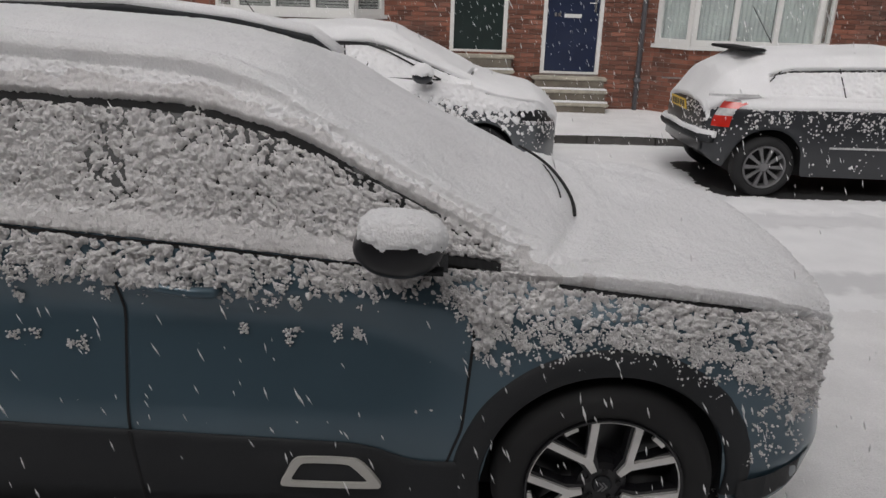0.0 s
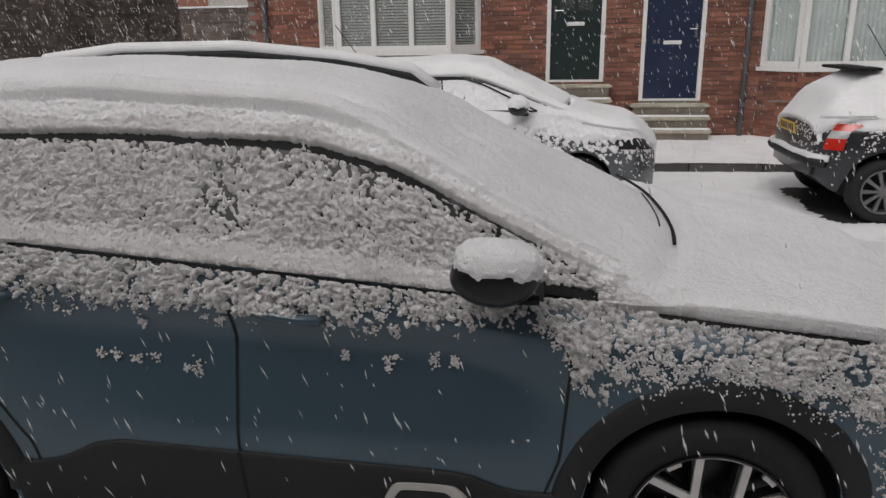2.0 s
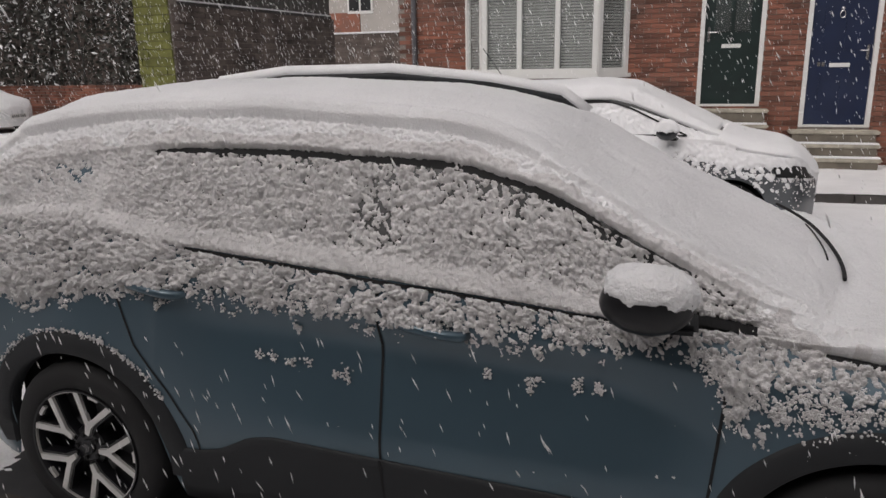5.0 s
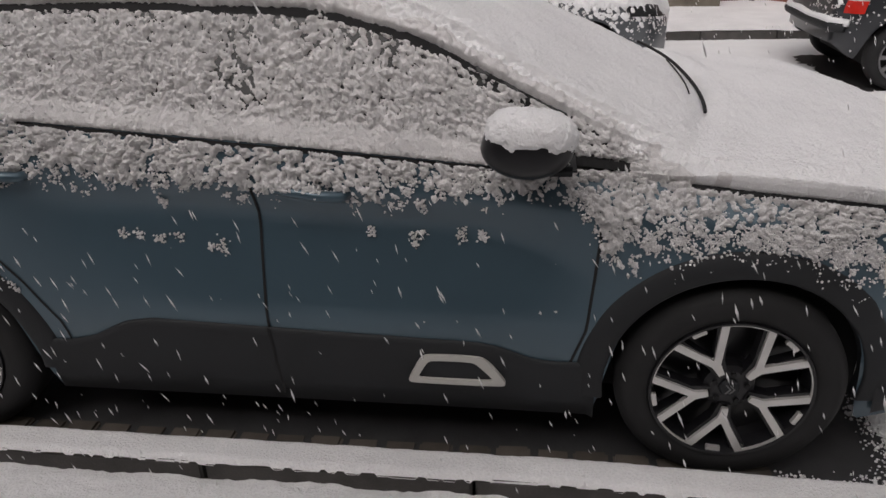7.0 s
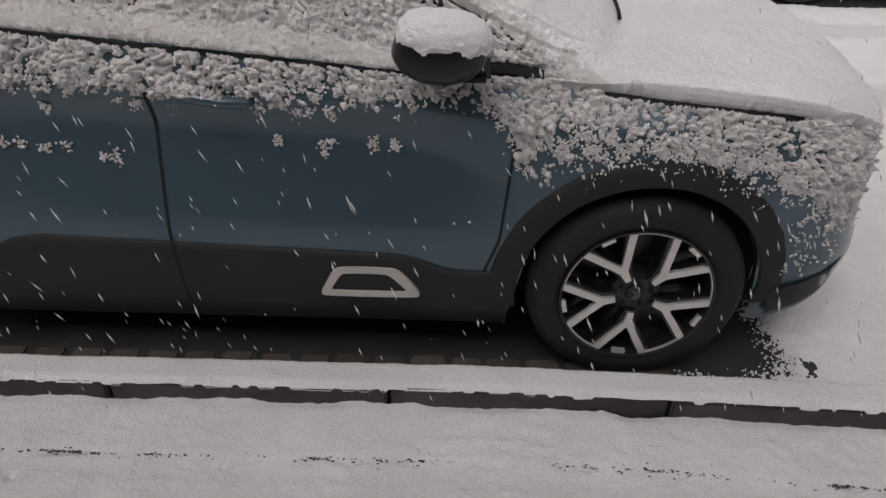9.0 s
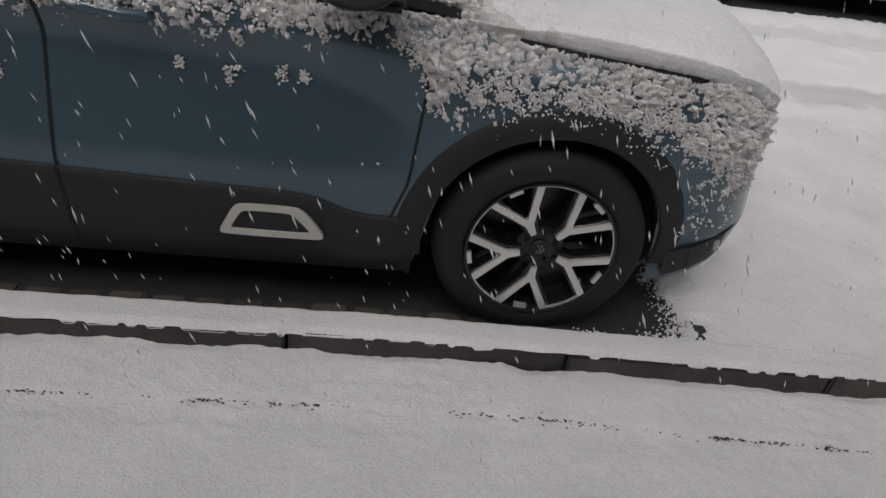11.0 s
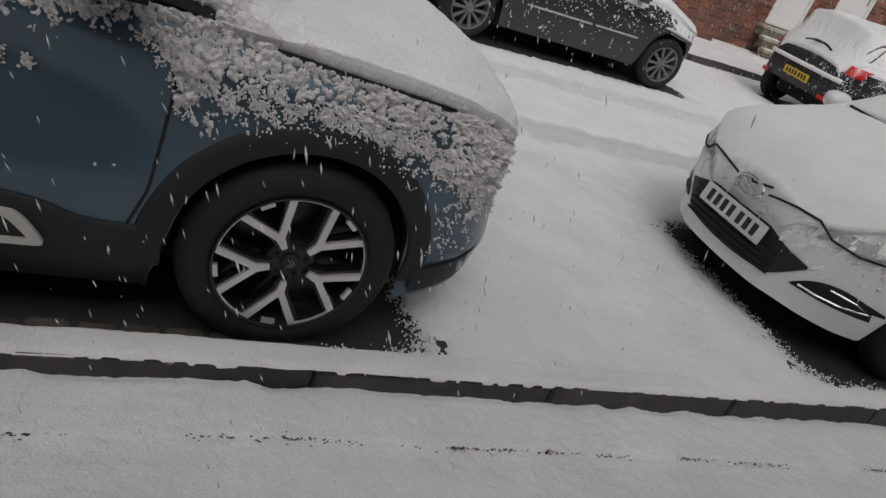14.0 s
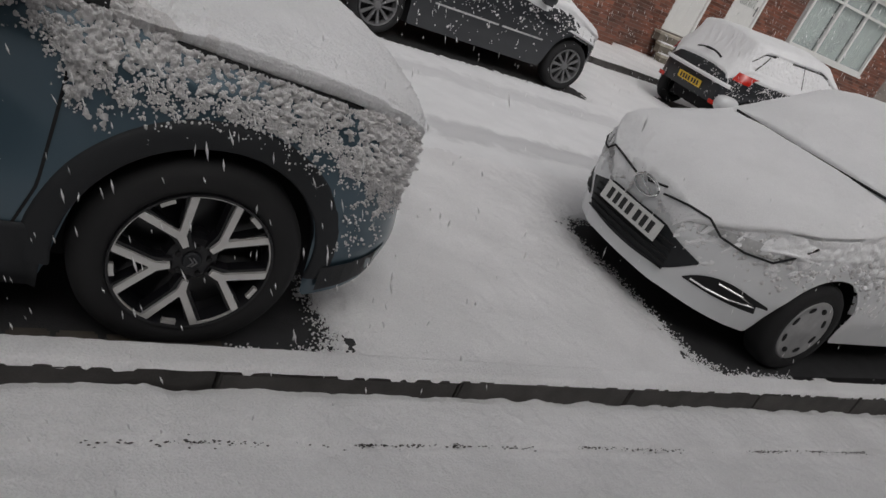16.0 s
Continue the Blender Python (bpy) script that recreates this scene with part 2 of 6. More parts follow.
def lumps(p, size, seed=0):
    """Rounded clods: noise at three scales with soft tops and sharp valleys."""
    a = 1 - 2 * np.abs(vnoise(p, size, seed)) ** 0.9
    b = 1 - 2 * np.abs(vnoise(p, size * 0.55, seed + 7))
    return 0.55 * a + 0.3 * b + 0.35 * vnoise(p, size * 0.33, seed + 13)


def cells(a, b, size, seed=0):
    """Round clods of many sizes on a sheet, grown into one another: their height, and how large the clod is."""
    p, q = a / size, b / size
    i, j = np.floor(p).astype(np.int64), np.floor(q).astype(np.int64)
    best, own = np.zeros(a.shape), np.zeros(a.shape)
    for di in (-1, 0, 1):
        for dj in (-1, 0, 1):
            fx = i + di + hash01(i + di, j + dj, 0 * i, seed)
            fy = j + dj + hash01(i + di, j + dj, 0 * i, seed + 31)
            d = np.hypot(p - fx, q - fy)
            rnd_i = hash01(i + di, j + dj, 0 * i, seed + 57)
            dome = np.sqrt(np.clip(1 - (d / (0.6 + 0.3 * rnd_i)) ** 2, 0, 1))
            best = np.maximum(best, dome * (0.35 + 0.85 * rnd_i))
            own = np.maximum(own, rnd_i * dome)
    return best, own


def step(a, b, x):
    t = np.clip((x - a) / (b - a), 0, 1)
    return t * t * (3 - 2 * t)


def ball(level):
    """The corners and faces of a unit icosphere."""
    bm = bmesh.new()
    bmesh.ops.create_icosphere(bm, subdivisions=level, radius=1)
    v = np.array([q.co[:] for q in bm.verts])
    bm.verts.index_update()
    f = np.array([[q.index for q in face.verts] for face in bm.faces])
    bm.free()
    return v, f


BALLS = {1: ball(1), 2: ball(2)}


def grains(name, pts, radii, seed, label, level=2, material=None):
    """Many small rough grains of snow in one mesh."""
    rng = np.random.default_rng(seed)
    v, f = BALLS[level]
    n = len(pts)
    stretch = rng.uniform(0.7, 1.25, (n, 1, 3))
    rough = 1 + rng.uniform(-0.16, 0.16, (n, len(v), 1))
    V = np.asarray(pts)[:, None] + v[None] * rough * stretch * np.asarray(radii)[:, None, None]
    F = f[None] + (np.arange(n) * len(v))[:, None, None]
    ob = grid_part(name, V.reshape(-1, 3), F.reshape(-1, 3), material or CLOTTED_SHADED)
    return tagged(ob, label, "snow", kind="stuff")


def clusters(rng, centres, outward, count, spread, r0, r1):
    """Grains heaped round each centre, standing out from the surface it sticks to."""
    pts, rad = [], []
    for c, nrm, sp in zip(centres, outward, spread):
        k = rng.integers(*count)
        d = rng.normal(0, 1, (k, 3)) * sp
        d -= np.outer(d @ nrm, nrm) * 0.75
        pts.append(c + d + nrm * np.abs(rng.normal(0, 0.35 * sp, (k, 1))))
        rad.append(rng.uniform(r0, r1, k))
    return np.concatenate(pts), np.concatenate(rad)


# ---- cars: one shell builder, five shapes ----
SEGS = (10, 12, 12, 10, 20, 10, 14, 14)


def curve(keys, x, w=0.05):
    kx, kz = zip(*keys)
    return sum(np.interp(x + d, kx, kz) for d in np.linspace(-w, w, 7)) / 7


def car_grid(sp, dx=0.016):
    """Half of a car's skin as a grid: stations along x, and rows from the sill over the belt to the middle of the roof."""
    xs = np.arange(sp["x0"], sp["x1"] + 1e-6, dx)
    g = {k: curve(sp[k], xs) for k in ("side", "bot", "sh", "belt", "bi", "gz", "gv", "rz", "rv", "top")}
    bot = g["bot"].copy()
    for ax, az, ar in sp["arches"]:
        d = np.abs(xs - ax)
        bot = np.where(d < ar, np.maximum(bot, az + np.sqrt(np.maximum(ar * ar - d * d, 0))), bot)
    z1 = np.maximum(0.42, bot + 0.03)
    z2 = np.maximum(0.70, z1 + 0.03)
    tuck = 0 * xs
    if "crease" in sp:
        tuck = curve(sp["tuck"], xs)
        z1 = np.maximum(z1, np.where(tuck > 0.001, 0.56, 0))
        z2 = np.where(tuck > 0.001, curve(sp["crease"], xs), z2)
    lim = g["sh"] - 0.02
    z2 = np.minimum(z2, lim)
    z1 = np.minimum(z1, z2 - 0.01)
    bot = np.minimum(bot, z1 - 0.01)
    s = g["side"]
    chin = curve(sp["chin"], xs) if "chin" in sp else 0 * xs
    ctrl = np.stack([
        np.stack([s + chin - 0.05 * (bot < 0.4), bot], -1), np.stack([s + chin - 0.004 + 0.25 * tuck, z1], -1), np.stack([s - tuck, z2], -1), np.stack([s - 0.012, g["sh"]], -1),
        np.stack([s - g["bi"], g["belt"]], -1), np.stack([g["gv"], g["gz"]], -1), np.stack([g["rv"], g["rz"]], -1),
        np.stack([g["rv"] * 0.5, g["rz"] + (g["top"] - g["rz"]) * 0.8], -1), np.stack([0 * s, g["top"]], -1)], 1)
    us = np.concatenate([np.linspace(k, k + 1, n, endpoint=False) for k, n in enumerate(SEGS)] + [[8.0]])
    k = np.minimum(us.astype(int), 7)
    f = (us - k)[None, :, None]
    rows = ctrl[:, k] * (1 - f) + ctrl[:, k + 1] * f
    full = np.concatenate([rows, (rows * (-1, 1))[:, -2::-1]], 1)
    for _ in range(sp.get("soft", 5)):
        full[:, 1:-1] = 0.25 * full[:, :-2] + 0.5 * full[:, 1:-1] + 0.25 * full[:, 2:]
    for _ in range(2):
        full[1:-1] = 0.25 * full[:-2] + 0.5 * full[1:-1] + 0.25 * full[2:]
    U = np.concatenate([us, us[-2::-1]])
    # round the two ends off
    for first in (True, False):
        ring = full[0] if first else full[-1]
        mid = np.array([0.0, ring[:, 1].min()])
        more = np.stack([mid + (ring - mid) * k for k in (.86, .7, .5, .3, .1, .005)])
        out = np.array([.012, .02, .027, .031, .033, .0335])
        if first:
            full, xs = np.concatenate([more[::-1], full]), np.concatenate([(xs[0] - out)[::-1], xs])
        else:
            full, xs = np.concatenate([full, more]), np.concatenate([xs, xs[-1] + out])
    P = np.stack([np.broadcast_to(xs[:, None], full.shape[:2]), -full[..., 0], full[..., 1]], -1)
    return xs, U, P


def quads(nx, ns, reverse=False):
    a = np.arange(nx * ns).reshape(nx, ns)
    return np.stack([a[:-1, :-1], a[1:, :-1], a[1:, 1:], a[:-1, 1:]], -1)


def grid_normals(P):
    n = np.cross(np.gradient(P, axis=0), np.gradient(P, axis=1))
    n /= np.maximum(np.linalg.norm(n, axis=-1, keepdims=True), 1e-9)
    return n


def shell(sp, car, classify, mats):
    """The skin, split into the panels that classify() names."""
    xs, U, P = car_grid(sp)
    nx, ns = P.shape[:2]
    q = quads(nx, ns)
    cx = 0.5 * (xs[:-1] + xs[1:])[:, None] + 0 * q[..., 0]
    cu = 0.5 * (U[:-1] + U[1:])[None, :] + 0 * q[..., 0]
    cz = P.reshape(-1, 3)[q].mean(2)[..., 2]
    right = (np.arange(ns - 1) < (ns - 1) // 2)[None, :] & (cx > -99)
    names = classify(cx, cu, cz)
    verts = P.reshape(-1, 3)
    made = {}
    for name in np.unique(names):
        for side in ((True, False) if mats[name][1] else (None,)):
            sel = (names == name) if side is None else (names == name) & (right == side)
            if sel.any():
                made[name, side] = grid_part(name, verts, q[sel], mats[name][0], car)
    return xs, U, P


def on_side(grid, x, z):
    """The y of the right-hand skin at x and height z."""
    xs, U, P = grid
    i = int(np.clip(np.searchsorted(xs, x), 0, len(xs) - 1))
    half = P[i, : (P.shape[1] + 1) // 2]
    return float(np.interp(z, half[:, 2], half[:, 1]))


def strip(grid, pts, width, name, material, car, lift=0.002, n=24):
    """A dark gap along a line of (x, z) on the right-hand skin."""
    px, pz = np.array(pts).T
    t = np.linspace(0, 1, len(pts))
    tt = np.linspace(0, 1, n)
    X, Z = np.interp(tt, t, px), np.interp(tt, t, pz)
    bm = bmesh.new()
    prev = None
    for i in range(n):
        dx, dz = X[min(i + 1, n - 1)] - X[max(i - 1, 0)], Z[min(i + 1, n - 1)] - Z[max(i - 1, 0)]
        L = math.hypot(dx, dz) or 1
        ox, oz = -dz / L * width / 2, dx / L * width / 2
        a = bm.verts.new((X[i] + ox, on_side(grid, X[i] + ox, Z[i] + oz) - lift, Z[i] + oz))
        b = bm.verts.new((X[i] - ox, on_side(grid, X[i] - ox, Z[i] - oz) - lift, Z[i] - oz))
        if prev:
            bm.faces.new((prev[0], a, b, prev[1]))
        prev = (a, b)
    return part(name, bm, material, car)


def snow_shell(grid, thick, name, world_m, label, up=1, cut=-0.009, clotted=False, coarse_from=None):
    """Snow that lies on a car's skin: the skin grown outwards by thick(points, normals, u), let sink where it is bare."""
    xs, U, P = grid
    if up > 1:
        fx = np.linspace(0, P.shape[0] - 1, int((P.shape[0] - 1) * up) + 1)
        fs = np.linspace(0, P.shape[1] - 1, int((P.shape[1] - 1) * up) + 1)
        if coarse_from:
            # fewer rows over the roof and down the side that is turned away
            k = int(np.searchsorted(U[:(len(U) + 1) // 2], coarse_from))
            fs = np.concatenate([np.linspace(0, k, int(k * up), endpoint=False), np.linspace(k, P.shape[1] - 1, int((P.shape[1] - 1 - k) * 1.6))])
        i = np.minimum(fx.astype(int), P.shape[0] - 2)
        P = P[i] * (1 - (fx - i))[:, None, None] + P[i + 1] * (fx - i)[:, None, None]
        j = np.minimum(fs.astype(int), P.shape[1] - 2)
        P = P[:, j] * (1 - (fs - j))[None, :, None] + P[:, j + 1] * (fs - j)[None, :, None]
        U = U[j] * (1 - (fs - j)) + U[j + 1] * (fs - j)
    N = grid_normals(P)
    right = P[..., 1] <= 1e-4
    T = thick(P, N, np.broadcast_to(U[None, :], P.shape[:2]), right)
    Q = P + N * T[..., None]
    q = quads(*P.shape[:2]).reshape(-1, 4)
    keep = T.reshape(-1)[q].max(1) > cut
    ob = grid_part(name, Q.reshape(-1, 3), q[keep], SNOW)
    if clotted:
        # steep faces carry the coarser clotted snow, side shade put into its colour
        ob.data.materials.append(CLOTTED_SHADED)
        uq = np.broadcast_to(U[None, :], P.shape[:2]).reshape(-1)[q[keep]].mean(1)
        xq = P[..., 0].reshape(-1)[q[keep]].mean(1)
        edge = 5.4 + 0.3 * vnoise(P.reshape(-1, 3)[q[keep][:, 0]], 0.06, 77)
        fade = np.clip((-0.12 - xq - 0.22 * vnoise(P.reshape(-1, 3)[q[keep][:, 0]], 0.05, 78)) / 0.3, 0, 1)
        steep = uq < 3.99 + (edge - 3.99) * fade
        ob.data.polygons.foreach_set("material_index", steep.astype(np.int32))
    ob.matrix_basis = world_m
    tagged(ob, label, "snow", kind="stuff")
    return Q, N, T, U


def tyre_mesh(R, rim, w=0.2):
    bm = bmesh.new()
    lathe(bm, [(rim - 0.006, 0.02), (rim + 0.006, 0.004), (rim + (R - rim) * 0.3, -0.003), (rim + (R - rim) * 0.62, 0.0), (R - 0.022, 0.012), (R - 0.004, 0.034),
               (R, w * 0.35), (R, w * 0.65), (R - 0.004, w - 0.03), (R - 0.03, w - 0.006), (rim - 0.006, w - 0.015)], 64)
    return bm


def arc(r0, r1, a0, a1, n=6):
    a = [radians(a0 + (a1 - a0) * k / n) for k in range(n + 1)]
    return [(r1 * math.cos(t), r1 * math.sin(t)) for t in a] + [(r0 * math.cos(t), r0 * math.sin(t)) for t in reversed(a)]


def pol(r, a):
    return (r * math.cos(radians(a)), r * math.sin(radians(a)))


def two_tone_wheel(m, car):
    """A black alloy wheel with machined faces: five forked spokes, arcs along the edge between the forks."""
    w = new("wheel")
    w.parent = car
    w.matrix_basis = m
    part("tyre", tyre_mesh(0.354, 0.25), RUBBER, w, smooth=True)
    bm = bmesh.new()
    lathe(bm, [(0.252, 0.012), (0.25, -0.002), (0.243, 0.0), (0.236, 0.02), (0.226, 0.06), (0.222, 0.17)], 64)
    lathe(bm, [(0.0, 0.10), (0.225, 0.10)], 48)
    lathe(bm, [(0.0, 0.03), (0.06, 0.026), (0.078, 0.034), (0.085, 0.06), (0.085, 0.1)], 40)
    for k in range(5):
        a = 48 + 72 * k
        for sgn in (-1, 1):
            prism(bm, [pol(0.06, a - sgn * 9), pol(0.06, a + sgn * 16), pol(0.12, a + sgn * 15), pol(0.243, a + sgn * 25), pol(0.243, a + sgn * 14), pol(0.13, a + sgn * 3)], 0.016, 0.06)
    part("rim", bm, GLOSSBLACK, w, "gloss black alloy rim")
    for k in range(5):
        a = 48 + 72 * k
        bm = bmesh.new()
        prism(bm, [pol(0.068, a - 8), pol(0.068, a + 8), pol(0.108, a + 7.5), pol(0.245, a + 22.5), pol(0.246, a + 16.8), pol(0.13, a + 1.3), pol(0.13, a - 1.3), pol(0.246, a - 16.8), pol(0.245, a - 22.5), pol(0.108, a - 7.5)], 0.004, 0.02)
        part("spoke_face", bm, ALLOY, w, "machined bright forked spoke")
        part("rim_edge", prism(bmesh.new(), arc(0.238, 0.248, a + 22, a + 50), 0.004, 0.018), ALLOY, w)
        part("rim_inlay", prism(bmesh.new(), arc(0.226, 0.246, a - 5.5, a + 5.5), 0.006, 0.02), ALLOY, w)
    bm = bmesh.new()
    lathe(bm, [(0.0, 0.014), (0.026, 0.015), (0.031, 0.022), (0.031, 0.04)], 32)
    part("hub_cap", bm, CLAD, w, "black centre cap")
    bm = bmesh.new()
    for zz in (-0.009, 0.003):
        prism(bm, [(zz - 0.006, -0.016), (zz + 0.008, 0.0), (zz - 0.006, 0.016), (zz - 0.001, 0.016), (zz + 0.013, 0.0), (zz - 0.001, -0.016)], 0.011, 0.018)
    part("badge", bm, DULLALLOY, w)
    for k in range(5):
        c = pol(0.052, 12 + 72 * k)
        bm = bmesh.new()
        bmesh.ops.create_cone(bm, cap_ends=True, segments=6, radius1=0.009, radius2=0.009, depth=0.02, matrix=Matrix.Translation((c[0], 0.026, c[1])) @ pose(0, 0, 0, 90))
        part("wheel_nut", bm, BLACK, w)
    return w


def plain_wheel(m, car, R, rim, material, spokes=10, label="grey alloy rim"):
    w = new("wheel")
    w.parent = car
    w.matrix_basis = m
    part("tyre", tyre_mesh(R, rim, 0.19), RUBBER, w, smooth=True)
    bm = bmesh.new()
    lathe(bm, [(rim, 0.014), (rim - 0.004, 0.0), (rim - 0.018, 0.004), (rim - 0.03, 0.05), (rim - 0.03, 0.16)], 48)
    lathe(bm, [(0.0, 0.02), (0.04, 0.018), (0.06, 0.03), (0.06, 0.08)], 32)
    for k in range(spokes):
        a = 360 / spokes * k
        prism(bm, [pol(0.05, a - 12), pol(0.05, a + 12), pol(rim - 0.012, a + 5.5), pol(rim - 0.012, a - 5.5)], 0.014, 0.04)
    part("rim", bm, material, w, label)
    bm = bmesh.new()
    lathe(bm, [(0.0, 0.1), (rim - 0.025, 0.1)], 32)
    part("brake_disc", bm, BLACK, w)
    return w


def cover_wheel(m, car, R, rim):
    """A steel wheel under a silver plastic cover with round openings near its edge."""
    w = new("wheel")
    w.parent = car
    w.matrix_basis = m
    part("tyre", tyre_mesh(R, rim, 0.18), RUBBER, w, smooth=True)
    bm = bmesh.new()
    lathe(bm, [(0.0, 0.0), (0.05, 0.002), (0.07, 0.012), (0.12, 0.008), (0.17, 0.012), (rim - 0.012, 0.0), (rim, 0.008), (rim, 0.04)], 48)
    part("wheel_cover", bm, COVERGREY, w, "silver plastic wheel cover", smooth=True)
    for k in range(8):
        c = pol(0.148, 22 + 45 * k)
        bm = bmesh.new()
        bmesh.ops.create_uvsphere(bm, u_segments=12, v_segments=6, radius=1, matrix=Matrix.LocRotScale((c[0], 0.009, c[1]), Euler((0, -radians(22 + 45 * k), 0)), (0.017, 0.004, 0.03)))
        part("cover_opening", bm, BLACK, w, smooth=True)
    return w


def wheels(car, maker, base, half, z, turn=0.0):
    for x in (0.0, -base):
        maker(pose(x, -half, z, 0, turn if x else 0, 0), car)
        maker(pose(x, half, z, 0, 0, 180), car)


def underbody(car, sp, half):
    bm = boxed(sp["x0"] + 0.35, sp["x1"] - 0.35, -half, half, 0.19, 0.62)
    part("underbody", bm, BLACK, car)


def plate(car, x, y, z, w, h, tilt, rz, material, label):
    """A number plate with plain bars for its characters."""
    p = part("number_plate", boxed(-w / 2, w / 2, -0.006, 0.004, -h / 2, h / 2, 0.003), material, car, label)
    p.matrix_basis = pose(x, y, z, tilt, 0, rz)
    n = 7
    for k in range(n):
        bx = -w / 2 + w * (0.09 + 0.82 * (k + 0.5) / n) + (w * 0.015 if k > 3 else -w * 0.015)
        part("plate_bar", boxed(bx - w * 0.034, bx + w * 0.034, -0.0085, -0.004, -h * 0.31, h * 0.31), PLATEBAR, p)
    return p


def mirror_form(c):
    """A wing mirror's housing out of points on a unit sphere: blunt towards the glass, its underside rising to the rear."""
    p = np.sign(c) * np.abs(c) ** (0.85, 0.8, 0.8)
    back = np.clip(-p[..., 0], 0, 1)
    x = np.where(p[..., 0] < 0, -back ** 0.6, p[..., 0]) * 0.122 * (1 - 0.08 * np.abs(p[..., 2])) + 0.008 * p[..., 2]
    z = p[..., 2] * np.where(p[..., 2] < 0, 0.085 - 0.038 * back, 0.076 + 0.006 * back)
    return np.stack([x, p[..., 1] * 0.082, z], -1)


def mirror(car, x, y, z, s, material):
    bm = bmesh.new()
    bmesh.ops.create_uvsphere(bm, u_segments=36, v_segments=20, radius=1)
    for v, c in zip(bm.verts, mirror_form(np.array([v.co[:] for v in bm.verts])) * s):
        v.co = Vector(c)
    m = part("mirror_housing", bm, material, car, smooth=True)
    m.matrix_basis = pose(x, y, z)
    sy = 1 if y < 0 else -1
    part("mirror_arm", boxed(.03 * s, 0.13 * s, min(0, sy * 0.16), max(0, sy * 0.16), -0.088 * s, -0.06 * s, 0.012), CLAD, m)
    return m


# -- the blue-grey crossover in front --
CROSS = dict(
    soft=3, x0=-3.62, x1=0.81, arches=[(0.0, 0.36, 0.395), (-2.73, 0.36, 0.395)],
    crease=[(-3.62, .95), (-2.4, .94), (-1.72, .905), (-.77, .862), (-.55, .8), (-.4, .7), (.9, .7)],
    chin=[(-4, 0), (.45, 0), (.6, .025), (.7, .06), (.81, .11)],
    tuck=[(-3.62, 0), (-2.3, 0), (-2.1, .042), (-1.7, .068), (-.75, .068), (-.5, .03), (-.35, 0), (.9, 0)],
    side=[(-3.62, .62), (-3.5, .80), (-3.2, .89), (-2.7, .925), (-2, .92), (-1, .92), (0, .925), (.35, .9), (.5, .86), (.6, .81), (.7, .72), (.78, .59), (.86, .4)],
    bot=[(-3.62, .5), (-3.5, .3), (-3.2, .22), (-2., .2), (.45, .21), (.6, .235), (.72, .28), (.8, .33), (.86, .4)],
    sh=[(-3.62, .8), (-3.4, 1.05), (-2.5, 1.08), (-1.5, 1.02), (-.8, .98), (-.3, .935), (.3, .88), (.55, .83), (.75, .75), (.86, .64)],
    belt=[(-3.62, .95), (-3.4, 1.2), (-2.65, 1.27), (-2.4, 1.205), (-1.68, 1.146), (-.79, 1.071), (-.4, 1.045), (-.18, 1.01), (.385, .957), (.58, .912), (.75, .82), (.86, .68)],
    bi=[(-3.62, .1), (-2.6, .07), (-1.68, .05), (-.79, .05), (-.18, .09), (.385, .045), (.9, .04)],
    gz=[(-3.62, 1.0), (-3.4, 1.30), (-3.1, 1.42), (-2.65, 1.47), (-2.35, 1.508), (-1.88, 1.512), (-1.25, 1.488), (-.95, 1.41), (-.633, 1.252), (-.35, 1.11), (-.15, 1.035), (.385, .99), (.58, .955), (.75, .865), (.86, .70)],
    gv=[(-3.62, .5), (-3.3, .66), (-2.6, .68), (-2, .685), (-1.25, .70), (-.95, .74), (-.633, .79), (-.35, .82), (-.1, .80), (.385, .81), (.58, .74), (.7, .64), (.78, .51), (.86, .35)],
    rz=[(-3.62, 1.02), (-3.4, 1.38), (-3.1, 1.55), (-2.6, 1.62), (-2, 1.63), (-1.3, 1.575), (-1.0, 1.495), (-.633, 1.28), (-.3, 1.12), (-.12, 1.045), (.385, 1.01), (.58, .975), (.75, .89), (.86, .71)],
    rv=[(-3.62, .45), (-3.3, .58), (-2, .60), (-1.25, .62), (-1.0, .66), (-.633, .72), (-.3, .76), (-.1, .70), (.385, .66), (.58, .6), (.72, .5), (.8, .4), (.86, .28)],
    top=[(-3.62, 1.03), (-3.45, 1.40), (-3.3, 1.55), (-3.1, 1.645), (-2.6, 1.69), (-2, 1.684), (-1.5, 1.662), (-1.1, 1.575), (-.9, 1.47), (-.5, 1.27), (-.1, 1.085), (-.02, 1.06), (.2, 1.06), (.5, 1.03), (.64, 1.0), (.76, .915), (.86, .725)])


def cross_panels(x, u, z):
    n = np.full(x.shape, "fender", dtype=object)
    side = u < 4
    n[side & (x > 0.5)] = "front_bumper"
    n[side & (x < -0.45)] = "front_door"
    n[side & (x < -1.466)] = "rear_door"
    n[side & (x < -2.45)] = "rear_wing"
    n[side & (x < -3.3)] = "tailgate"
    n[(u >= 4)] = "bonnet"
    n[(u >= 4) & (x < -0.08)] = "windscreen"
    n[(u >= 4) & (u < 5) & (x < -0.35)] = "front_side_window"
    n[(u >= 4) & (u < 5) & (x < -1.5)] = "rear_side_window"
    n[(u >= 4) & (x < -2.66)] = "roof"
    n[(u >= 5) & (x < -1.05)] = "roof"
    n[(u >= 5) & (u < 6.2) & (x < -0.25)] = "roof"
    n[(u >= 6) & (x < -3.28)] = "rear_window"
    return n


